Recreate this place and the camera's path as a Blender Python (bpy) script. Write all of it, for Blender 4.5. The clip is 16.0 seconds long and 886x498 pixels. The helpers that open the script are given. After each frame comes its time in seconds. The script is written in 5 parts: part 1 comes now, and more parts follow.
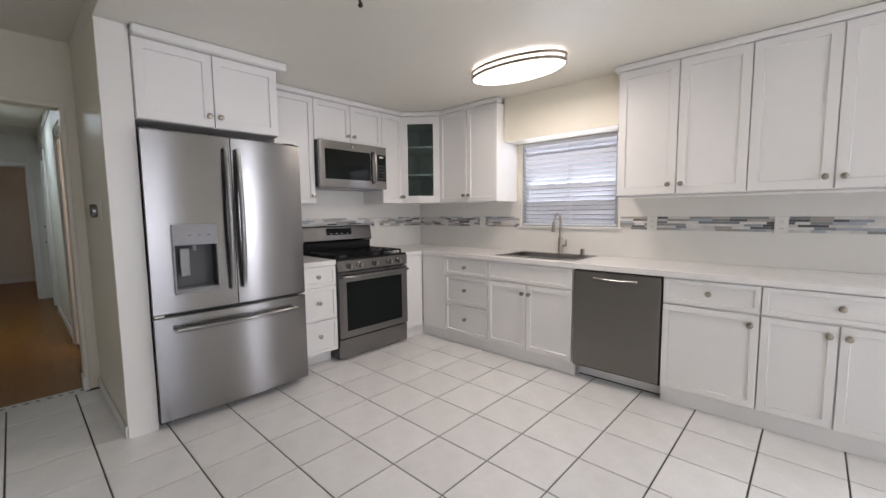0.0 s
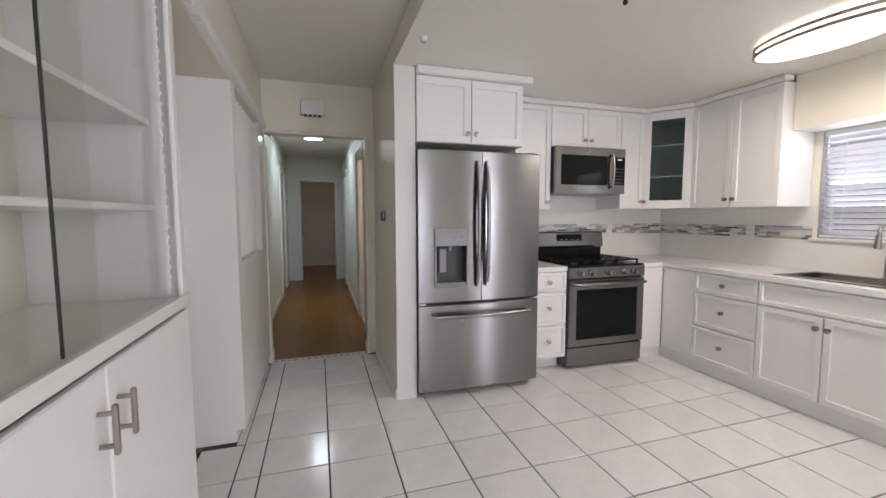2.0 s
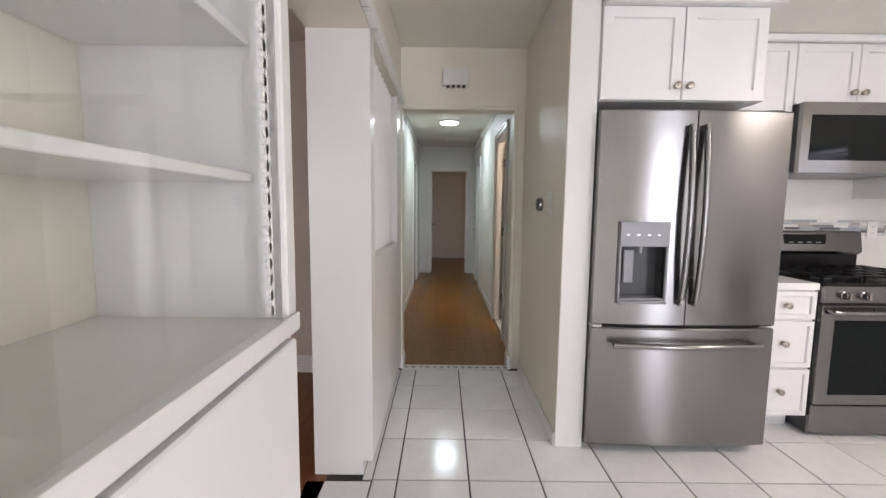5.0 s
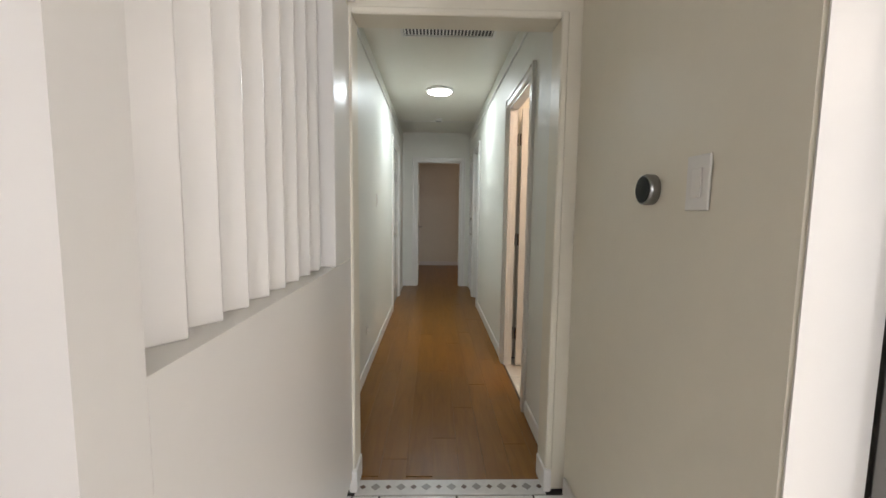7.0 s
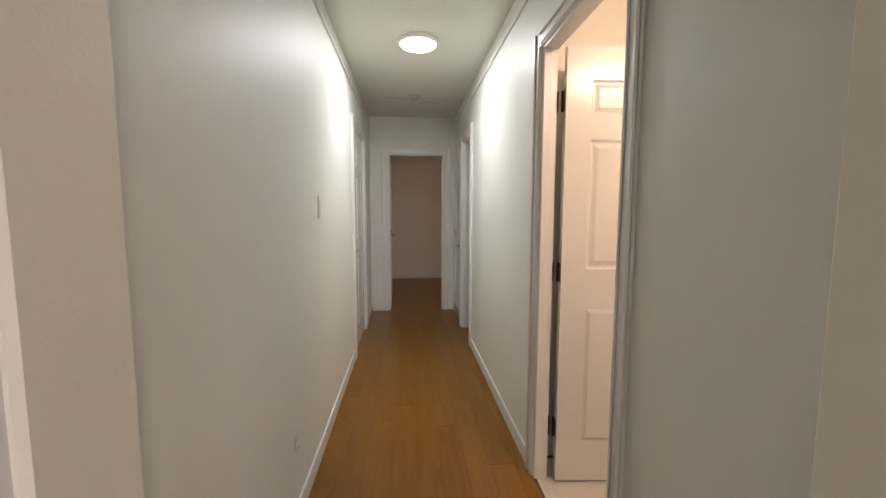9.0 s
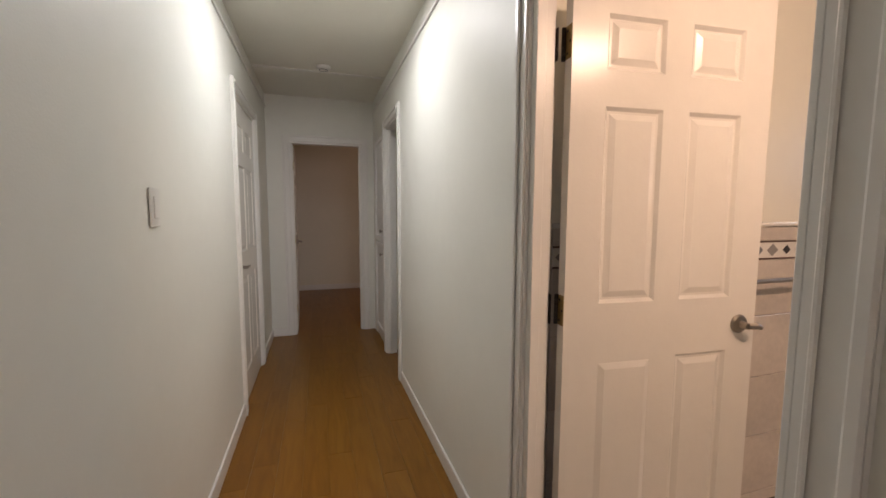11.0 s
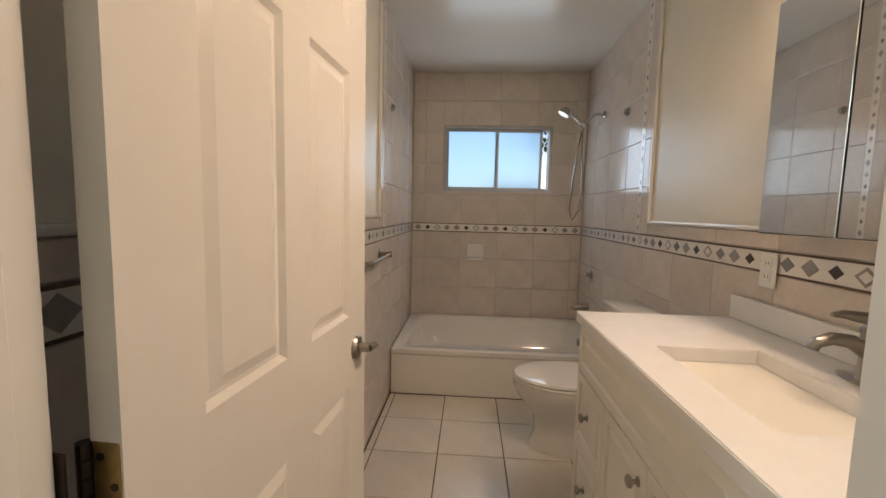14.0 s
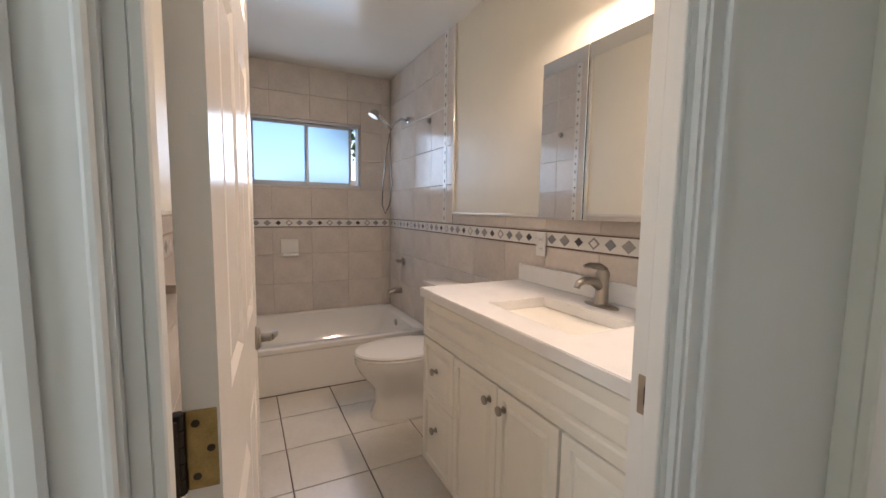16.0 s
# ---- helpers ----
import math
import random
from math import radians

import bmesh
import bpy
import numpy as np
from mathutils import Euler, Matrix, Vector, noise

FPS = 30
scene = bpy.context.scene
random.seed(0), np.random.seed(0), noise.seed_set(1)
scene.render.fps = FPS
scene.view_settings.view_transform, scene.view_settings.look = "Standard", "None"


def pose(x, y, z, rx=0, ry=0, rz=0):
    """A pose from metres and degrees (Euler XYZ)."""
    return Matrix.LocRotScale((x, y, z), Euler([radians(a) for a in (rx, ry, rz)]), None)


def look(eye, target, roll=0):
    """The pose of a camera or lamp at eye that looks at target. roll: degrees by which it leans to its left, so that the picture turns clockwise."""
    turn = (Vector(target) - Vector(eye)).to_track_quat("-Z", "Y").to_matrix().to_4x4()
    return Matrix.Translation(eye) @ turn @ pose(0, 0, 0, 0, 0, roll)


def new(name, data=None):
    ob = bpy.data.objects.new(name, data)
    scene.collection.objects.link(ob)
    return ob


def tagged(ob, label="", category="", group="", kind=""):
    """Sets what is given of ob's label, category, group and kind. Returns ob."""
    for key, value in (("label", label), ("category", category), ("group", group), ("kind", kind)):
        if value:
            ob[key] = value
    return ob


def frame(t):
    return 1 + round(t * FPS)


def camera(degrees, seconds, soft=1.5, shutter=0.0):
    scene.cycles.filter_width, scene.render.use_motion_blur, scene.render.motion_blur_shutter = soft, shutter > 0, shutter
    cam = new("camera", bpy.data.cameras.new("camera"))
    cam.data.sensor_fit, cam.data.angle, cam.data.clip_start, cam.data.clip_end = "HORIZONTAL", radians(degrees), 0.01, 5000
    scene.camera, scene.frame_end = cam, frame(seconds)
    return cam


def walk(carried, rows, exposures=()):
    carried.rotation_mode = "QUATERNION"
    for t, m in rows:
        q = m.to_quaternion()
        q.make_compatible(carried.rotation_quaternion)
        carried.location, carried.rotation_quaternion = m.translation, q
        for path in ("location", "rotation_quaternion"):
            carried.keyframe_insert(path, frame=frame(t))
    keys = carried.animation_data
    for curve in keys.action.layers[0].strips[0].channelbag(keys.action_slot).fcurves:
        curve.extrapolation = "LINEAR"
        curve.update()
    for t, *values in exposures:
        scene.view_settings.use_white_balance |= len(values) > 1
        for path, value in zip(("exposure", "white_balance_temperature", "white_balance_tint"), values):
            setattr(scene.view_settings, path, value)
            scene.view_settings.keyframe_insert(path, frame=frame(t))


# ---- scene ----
cam = camera(95.9, 16.0)
PATH = [
    (0, (-0.933, 0.258, 1.241), (-2.289, 1.717, 1.057), -0.6),
    (0.5, (-0.956, 0.235, 1.253), (-2.43, 1.576, 1.08), -0.5),
    (1, (-0.982, 0.194, 1.268), (-2.604, 1.353, 1.1), -0.4),
    (1.5, (-0.999, 0.162, 1.264), (-2.778, 1.062, 1.103), -0.2),
    (2, (-1.016, 0.124, 1.264), (-2.92, 0.715, 1.103), -0.1),
    (2.5, (-1.032, 0.067, 1.256), (-3.002, 0.374, 1.096), 0.2),
    (3, (-1.037, 0.027, 1.257), (-3.026, 0.141, 1.088), 0.4),
    (3.5, (-1.064, 0.008, 1.257), (-3.056, 0.035, 1.077), 0.4),
    (6, (-2.325, 0.035, 1.199), (-4.316, 0.035, 1.001), 0.6),
    (6.5, (-2.672, 0.061, 1.185), (-4.664, 0.085, 1.004), 0.8),
    (7, (-3.056, 0.033, 1.208), (-5.046, 0.084, 1.018), 0.7),
    (7.5, (-3.422, 0.008, 1.204), (-5.411, 0.103, 1.021), 0.4),
    (8, (-3.78, 0.013, 1.242), (-5.766, 0.144, 1.052), 0.0),
    (10.5, (-4.94, -0.011, 1.276), (-6.893, 0.386, 1.106), 0.7),
    (11, (-5.095, 0.015, 1.279), (-6.995, 0.612, 1.095), 0.2),
    (11.5, (-5.257, 0.103, 1.277), (-7.034, 1.005, 1.11), 1.1),
    (12, (-5.379, 0.173, 1.262), (-6.917, 1.444, 1.13), 1.8),
    (12.5, (-5.491, 0.196, 1.276), (-6.689, 1.791, 1.126), 2.5),
    (13, (-5.603, 0.195, 1.275), (-6.431, 2.009, 1.12), 2.1),
    (13.5, (-5.671, 0.242, 1.263), (-6.153, 2.176, 1.099), 1.7),
    (14, (-5.742, 0.343, 1.268), (-5.87, 2.331, 1.082), 1.3),
    (14.5, (-5.774, 0.401, 1.258), (-5.528, 2.374, 1.036), 1.0),
    (15, (-5.865, 0.384, 1.247), (-5.293, 2.282, 0.975), 0.5),
    (15.5, (-5.998, 0.292, 1.244), (-5.205, 2.108, 0.97), 0.5),
    (16, (-6.039, 0.205, 1.255), (-5.15, 1.986, 1.063), 0.8),
]
EXPOSURES = [(0.0, -0.22, 6450, 21), (1.5, -0.1, 6550, 22), (3.0, 0.12, 6400, 20), (6.0, 0.6, 6650, 22), (7.0, 0.76, 6850, 21), (8.0, 0.98, 7050, 24), (10.5, 0.5, 7500, 33), (11.5, 0.55, 7450, 31), (12.0, 0.58, 7350, 25), (13.0, 0.5, 7250, 24), (13.5, 0.54, 7350, 25), (14.5, 0.48, 6450, 15), (15.5, 0.72, 6000, 13), (16.0, 0.8, 6400, 23)]
walk(cam, [(t, look(eye, target, roll)) for t, eye, target, roll in PATH], EXPOSURES)

# ---- world and large lights ----
world = bpy.data.worlds.new("sky")
scene.world = world
world.use_nodes = True
_wn = world.node_tree.nodes
_sky = _wn.new("ShaderNodeTexSky")
_sky.sky_type, _sky.sun_disc = "NISHITA", False
_sky.sun_elevation, _sky.sun_rotation = radians(48), radians(200)
world.node_tree.links.new(_sky.outputs[0], _wn["Background"].inputs[0])
_wn["Background"].inputs[1].default_value = 0.15


def sun_lamp():
    d = bpy.data.lights.new("sun", "SUN")
    d.energy, d.angle, d.color = 2.5, radians(0.5), (1.0, 0.95, 0.87)
    o = new("sun", d)
    o.matrix_world = look((3, -8, 12), (0, 0, 0))


def area(name, eye, target, sx, sy, power, colour):
    d = bpy.data.lights.new(name, "AREA")
    d.shape, d.size, d.size_y, d.energy, d.color = "RECTANGLE", sx, sy, power, colour
    o = new(name, d)
    o.matrix_world = look(eye, target)
    return o


sun_lamp()
DAY = (0.86, 0.93, 1.0)
area("daylight_patio_door", (2.95, 0.75, 1.1), (0, 0.7, 0.35), 1.4, 2.0, 48, DAY)
# Added daylight from an unseen opening, brightening the glass cabinet's front.
area("added_north_daylight", (1.6, 3.57, 1.1), (0.0, 0, 0.6), 0.6, 1.9, 58, DAY)
area("daylight_living_window", (2.95, -2.4, 1.3), (0, -2.2, 1.1), 1.6, 1.3, 42, DAY)
area("daylight_kitchen_window", (-2.55, 3.66, 1.49), (-2.55, 0, 1.0), 0.86, 0.7, 8, DAY)
area("daylight_bath_window", (-5.51, 3.97, 1.74), (-5.51, 0, 1.2), 0.9, 0.54, 3.4, (0.60, 0.82, 1.0))
area("kitchen_lamp_light", (-2.47, 2.66, 2.155), (-2.47, 2.66, 0), 0.62, 0.3, 13, (1.0, 0.92, 0.80))
area("hall_lamp_light", (-7.2, 0.087, 2.375), (-7.2, 0.087, 0), 0.22, 0.22, 8, (0.76, 0.96, 1.0))
# Assumed source, out of view, that warms and brightens the bathroom.
area("assumed_vanity_light", (-4.88, 1.25, 2.19), (-5.75, 1.25, 1.1), 0.5, 0.08, 10, (1.0, 0.80, 0.60))
# Unseen fill for the dim bedroom; its walls have no window.
area("bedroom_fill", (-10.8, 2.55, 1.5), (-10.8, 0, 1.2), 1.2, 1.1, 4, (1.0, 0.80, 0.64))

# ---- materials ----


def material(name, colour, rough=0.5, metal=0.0, vary=0.06, scale=6.0, bump=0.0, bump_scale=80.0, stretch=(1, 1, 1), random_part=0.0, coat=0.0, transmission=0.0):
    m = bpy.data.materials.new(name)
    m.use_nodes = True
    nt = m.node_tree
    b = nt.nodes["Principled BSDF"]
    b.inputs["Roughness"].default_value = rough
    b.inputs["Metallic"].default_value = metal
    b.inputs["Coat Weight"].default_value = coat
    b.inputs["Transmission Weight"].default_value = transmission
    tc = nt.nodes.new("ShaderNodeTexCoord")
    mp = nt.nodes.new("ShaderNodeMapping")
    mp.inputs["Scale"].default_value = stretch
    nt.links.new(tc.outputs["Object"], mp.inputs["Vector"])
    n1 = nt.nodes.new("ShaderNodeTexNoise")
    n1.inputs["Scale"].default_value, n1.inputs["Detail"].default_value = scale, 6
    n2 = nt.nodes.new("ShaderNodeTexNoise")
    n2.inputs["Scale"].default_value, n2.inputs["Detail"].default_value = scale * 9, 3
    for n in (n1, n2):
        nt.links.new(mp.outputs[0], n.inputs["Vector"])
    add = nt.nodes.new("ShaderNodeMath")
    add.operation = "ADD"
    nt.links.new(n1.outputs["Fac"], add.inputs[0])
    half = nt.nodes.new("ShaderNodeMath")
    half.operation = "MULTIPLY"
    half.inputs[1].default_value = 0.5
    nt.links.new(n2.outputs["Fac"], half.inputs[0])
    nt.links.new(half.outputs[0], add.inputs[1])
    rng = nt.nodes.new("ShaderNodeMapRange")
    rng.inputs["From Min"].default_value, rng.inputs["From Max"].default_value = 0.4, 1.1
    rng.inputs["To Min"].default_value, rng.inputs["To Max"].default_value = 1 - vary, 1 + vary
    nt.links.new(add.outputs[0], rng.inputs["Value"])
    last = rng.outputs[0]
    if random_part:
        oi = nt.nodes.new("ShaderNodeObjectInfo")
        r2 = nt.nodes.new("ShaderNodeMapRange")
        r2.inputs["To Min"].default_value, r2.inputs["To Max"].default_value = 1 - random_part, 1 + random_part
        nt.links.new(oi.outputs["Random"], r2.inputs["Value"])
        mu = nt.nodes.new("ShaderNodeMath")
        mu.operation = "MULTIPLY"
        nt.links.new(last, mu.inputs[0])
        nt.links.new(r2.outputs[0], mu.inputs[1])
        last = mu.outputs[0]
    vm = nt.nodes.new("ShaderNodeVectorMath")
    vm.operation = "SCALE"
    vm.inputs[0].default_value = colour
    nt.links.new(last, vm.inputs["Scale"])
    nt.links.new(vm.outputs[0], b.inputs["Base Color"])
    rr = nt.nodes.new("ShaderNodeMapRange")
    rr.inputs["To Min"].default_value, rr.inputs["To Max"].default_value = max(rough - 0.03, 0.01), min(rough + 0.03, 1)
    nt.links.new(n1.outputs["Fac"], rr.inputs["Value"])
    nt.links.new(rr.outputs[0], b.inputs["Roughness"])
    if bump:
        nb = nt.nodes.new("ShaderNodeTexNoise")
        nb.inputs["Scale"].default_value, nb.inputs["Detail"].default_value = bump_scale, 4
        nt.links.new(mp.outputs[0], nb.inputs["Vector"])
        bp = nt.nodes.new("ShaderNodeBump")
        bp.inputs["Strength"].default_value, bp.inputs["Distance"].default_value = bump, 0.004
        nt.links.new(nb.outputs["Fac"], bp.inputs["Height"])
        nt.links.new(bp.outputs[0], b.inputs["Normal"])
    return m


def glow(name, colour, strength):
    m = bpy.data.materials.new(name)
    m.use_nodes = True
    b = m.node_tree.nodes["Principled BSDF"]
    b.inputs["Base Color"].default_value = (*colour, 1)
    b.inputs["Emission Color"].default_value = (*colour, 1)
    b.inputs["Emission Strength"].default_value = strength
    return m


def glass(name, colour, rough=0.0):
    m = bpy.data.materials.new(name)
    m.use_nodes = True
    b = m.node_tree.nodes["Principled BSDF"]
    b.inputs["Base Color"].default_value = (*colour, 1)
    b.inputs["Roughness"].default_value = rough
    b.inputs["Transmission Weight"].default_value = 1.0
    b.inputs["IOR"].default_value = 1.45
    return m


def sheet_glass(name, colour, rough=0.02):
    """Thin clear sheet: light goes straight through, with a glossy face."""
    m = bpy.data.materials.new(name)
    m.use_nodes = True
    nt = m.node_tree
    nt.nodes.remove(nt.nodes["Principled BSDF"])
    tr = nt.nodes.new("ShaderNodeBsdfTransparent")
    tr.inputs["Color"].default_value = (*colour, 1)
    gl = nt.nodes.new("ShaderNodeBsdfGlossy")
    gl.inputs["Roughness"].default_value = rough
    lw = nt.nodes.new("ShaderNodeLayerWeight")
    lw.inputs["Blend"].default_value = 0.5
    pw = nt.nodes.new("ShaderNodeMath")
    pw.operation = "POWER"
    pw.inputs[1].default_value = 4.0
    nt.links.new(lw.outputs["Facing"], pw.inputs[0])
    fr = nt.nodes.new("ShaderNodeMath")
    fr.operation = "MULTIPLY_ADD"
    fr.inputs[1].default_value, fr.inputs[2].default_value = 0.45, 0.03
    nt.links.new(pw.outputs[0], fr.inputs[0])
    mix = nt.nodes.new("ShaderNodeMixShader")
    nt.links.new(fr.outputs[0], mix.inputs[0])
    nt.links.new(tr.outputs[0], mix.inputs[1])
    nt.links.new(gl.outputs[0], mix.inputs[2])
    nt.links.new(mix.outputs[0], nt.nodes["Material Output"].inputs["Surface"])
    return m


def brushed(m, amount, turn):
    """Draws reflections out across the grain of brushed metal."""
    nt = m.node_tree
    b = nt.nodes["Principled BSDF"]
    b.inputs["Anisotropic"].default_value = amount
    b.inputs["Anisotropic Rotation"].default_value = turn
    tg = nt.nodes.new("ShaderNodeTangent")
    tg.direction_type, tg.axis = "RADIAL", "Z"
    nt.links.new(tg.outputs[0], b.inputs["Tangent"])
    return m


def wood_floor(name, dark, light):
    m = bpy.data.materials.new(name)
    m.use_nodes = True
    nt = m.node_tree
    b = nt.nodes["Principled BSDF"]
    b.inputs["Roughness"].default_value = 0.32
    b.inputs["Specular IOR Level"].default_value = 0.35
    tc = nt.nodes.new("ShaderNodeTexCoord")
    mp = nt.nodes.new("ShaderNodeMapping")
    mp.inputs["Scale"].default_value = (1.2, 9, 9)
    oi = nt.nodes.new("ShaderNodeObjectInfo")
    sh = nt.nodes.new("ShaderNodeVectorMath")
    sh.operation = "ADD"
    off = nt.nodes.new("ShaderNodeMath")
    off.operation = "MULTIPLY"
    off.inputs[1].default_value = 37.0
    nt.links.new(oi.outputs["Random"], off.inputs[0])
    nt.links.new(tc.outputs["Object"], sh.inputs[0])
    nt.links.new(off.outputs[0], sh.inputs[1])
    nt.links.new(sh.outputs[0], mp.inputs["Vector"])
    n = nt.nodes.new("ShaderNodeTexNoise")
    n.inputs["Scale"].default_value, n.inputs["Detail"].default_value, n.inputs["Distortion"].default_value = 2.2, 8, 1.2
    nt.links.new(mp.outputs[0], n.inputs["Vector"])
    mixf = nt.nodes.new("ShaderNodeMath")
    mixf.operation = "MULTIPLY_ADD"
    mixf.inputs[1].default_value, mixf.inputs[2].default_value = 0.16, 0.02
    nt.links.new(oi.outputs["Random"], mixf.inputs[0])
    addf = nt.nodes.new("ShaderNodeMath")
    addf.operation = "ADD"
    nt.links.new(n.outputs["Fac"], addf.inputs[0])
    nt.links.new(mixf.outputs[0], addf.inputs[1])
    cr = nt.nodes.new("ShaderNodeValToRGB")
    cr.color_ramp.elements[0].position, cr.color_ramp.elements[0].color = 0.35, (*dark, 1)
    cr.color_ramp.elements[1].position, cr.color_ramp.elements[1].color = 0.9, (*light, 1)
    nt.links.new(addf.outputs[0], cr.inputs[0])
    nt.links.new(cr.outputs[0], b.inputs["Base Color"])
    return m


PAINT = material("cream_wall_paint", (0.80, 0.76, 0.645), 0.42, vary=0.03, scale=1.5, bump=0.12, bump_scale=160)
PAINT_TAN = material("pinkish_tan_wall_paint", (0.60, 0.50, 0.43), 0.5, vary=0.04, scale=1.5, bump=0.12, bump_scale=160)
PAINT_COOL = material("off_white_hall_paint", (0.79, 0.79, 0.73), 0.5, vary=0.03, scale=1.5, bump=0.12, bump_scale=160)
CEIL = material("white_ceiling_paint", (0.79, 0.77, 0.69), 0.38, vary=0.03, scale=1.2, bump=0.15, bump_scale=120)
CEIL_BATH = material("glossy_bath_ceiling_paint", (0.79, 0.77, 0.71), 0.22, vary=0.03, scale=1.2, bump=0.1, bump_scale=60)
TRIM = material("white_gloss_trim_paint", (0.80, 0.785, 0.745), 0.30, vary=0.015, scale=2)
CAB = material("white_lacquered_cabinet", (0.82, 0.81, 0.79), 0.32, vary=0.02, scale=3)
VAN = material("ivory_painted_vanity", (0.80, 0.77, 0.69), 0.35, vary=0.03, scale=4)
DOORP = material("white_semi_gloss_door_paint", (0.80, 0.77, 0.71), 0.22, vary=0.03, scale=3, bump=0.06, bump_scale=90)
QUARTZ = material("white_quartz_counter", (0.82, 0.81, 0.79), 0.25, vary=0.04, scale=14)
STEEL = brushed(material("brushed_stainless_steel", (0.25, 0.245, 0.24), 0.23, 1.0, vary=0.03, scale=2.5), 0.75, 0.25)
SLATE = material("slate_grey_steel", (0.20, 0.19, 0.175), 0.38, 0.8, vary=0.05, scale=3, bump=0.04, bump_scale=120, stretch=(0.03, 1, 1))
NICKEL = material("brushed_nickel", (0.38, 0.345, 0.30), 0.3, 1.0, vary=0.08, scale=30)
BRONZE = material("dark_bronze", (0.06, 0.045, 0.035), 0.4, 0.9, vary=0.15, scale=20)
BRASS = material("tarnished_brass", (0.36, 0.26, 0.11), 0.4, 1.0, vary=0.35, scale=40)
CHROME = material("polished_chrome", (0.5, 0.5, 0.5), 0.08, 1.0, vary=0.03, scale=10)
BLACK = material("black_enamel", (0.012, 0.012, 0.013), 0.25, vary=0.2, scale=10)
BLACKGLASS = material("black_oven_glass", (0.010, 0.012, 0.012), 0.06, vary=0.1, scale=6)
BLACK.node_tree.nodes["Principled BSDF"].inputs["Specular IOR Level"].default_value = 0.2
BLACKGLASS.node_tree.nodes["Principled BSDF"].inputs["Specular IOR Level"].default_value = 0.12
DARK = material("dark_grey_plastic", (0.05, 0.05, 0.052), 0.4, vary=0.15, scale=12)
GREYP = material("grey_plastic_panel", (0.28, 0.28, 0.29), 0.35, vary=0.08, scale=10)
PLASTIC = material("white_plastic", (0.78, 0.77, 0.73), 0.3, vary=0.03, scale=8)
BLIND = material("white_blind_slat", (0.80, 0.81, 0.84), 0.4, vary=0.03, scale=6)
FTILE = material("glazed_white_floor_tile", (0.87, 0.865, 0.85), 0.16, vary=0.07, scale=7, bump=0.03, bump_scale=30, random_part=0.035)
BTILE = material("beige_bath_floor_tile", (0.68, 0.63, 0.55), 0.22, vary=0.09, scale=5, bump=0.03, bump_scale=30, random_part=0.05)
WTILE = material("beige_marbled_wall_tile", (0.66, 0.59, 0.52), 0.16, vary=0.14, scale=5, bump=0.02, bump_scale=30, random_part=0.05, stretch=(1, 1, 0.5))
BSPL = material("white_backsplash_tile", (0.78, 0.77, 0.73), 0.2, vary=0.03, scale=5)
GROUT = material("dark_grey_grout", (0.06, 0.057, 0.054), 0.9, vary=0.2, scale=20)
GROUT_B = material("brown_grey_grout", (0.10, 0.075, 0.055), 0.9, vary=0.25, scale=20)
GROUT_L = material("tan_grout", (0.48, 0.425, 0.365), 0.9, vary=0.15, scale=20)
MOSAIC = [material("mosaic_" + n, c, r, vary=0.12, scale=30, random_part=0.15) for n, c, r in (("pale_marble", (0.66, 0.65, 0.63), 0.3), ("grey_glass", (0.28, 0.29, 0.30), 0.1), ("blue_grey_glass", (0.40, 0.44, 0.48), 0.1), ("taupe_stone", (0.42, 0.38, 0.34), 0.35), ("dark_grey_glass", (0.14, 0.14, 0.15), 0.1))]
DIAM_GREY = material("grey_diamond_inlay", (0.30, 0.28, 0.26), 0.3, vary=0.15, scale=30)
DIAM_DARK = material("dark_diamond_inlay", (0.06, 0.05, 0.05), 0.3, vary=0.15, scale=30)
BROWN = material("brown_liner_tile", (0.13, 0.075, 0.05), 0.35, vary=0.2, scale=30)
PORC = material("white_porcelain", (0.80, 0.77, 0.71), 0.1, vary=0.02, scale=3, coat=0.3)
WOOD = wood_floor("honey_oak_laminate", (0.19, 0.075, 0.009), (0.285, 0.122, 0.018))
WOOD_D = wood_floor("red_brown_laminate", (0.17, 0.055, 0.014), (0.28, 0.105, 0.03))
GLASS = sheet_glass("clear_glass", (0.985, 0.992, 0.982))
# Blue tint puts the cool colour of the daylight into the panes.
GLASS_F = glass("frosted_glass", (0.62, 0.84, 1.0), 0.55)
GLASS_F.node_tree.nodes["Principled BSDF"].inputs["IOR"].default_value = 1.15
GLASS_EDGE = material("dark_green_glass_edge", (0.01, 0.02, 0.018), 0.1)
MIRROR = material("mirror_silver", (0.86, 0.87, 0.86), 0.01, 1.0, vary=0.0)
LAMP_ON = glow("lit_warm_diffuser", (1.0, 0.93, 0.82), 3.5)
# Glow for the assumed lamp above the mirror cabinet.
LAMP_ASSUMED = glow("assumed_lit_amber_shade", (1.0, 0.82, 0.6), 1.2)
LAMP_COOL = glow("lit_cool_diffuser", (0.9, 0.97, 1.0), 9.0)
ALU = material("white_aluminium_frame", (0.42, 0.45, 0.48), 0.35, 0.4, vary=0.05, scale=10)
FENCE = material("weathered_fence_wood", (0.32, 0.28, 0.24), 0.8, vary=0.25, scale=5, bump=0.3, bump_scale=30)
LEAF = material("dark_green_foliage", (0.06, 0.11, 0.035), 0.55, vary=0.4, scale=3)
SOIL = material("dry_garden_soil", (0.25, 0.21, 0.16), 0.9, vary=0.3, scale=2, bump=0.3, bump_scale=10)

# ---- building helpers ----
NORTH, WEST, SOUTH, EAST = "faces -y", "faces +x", "faces +y", "faces -x"
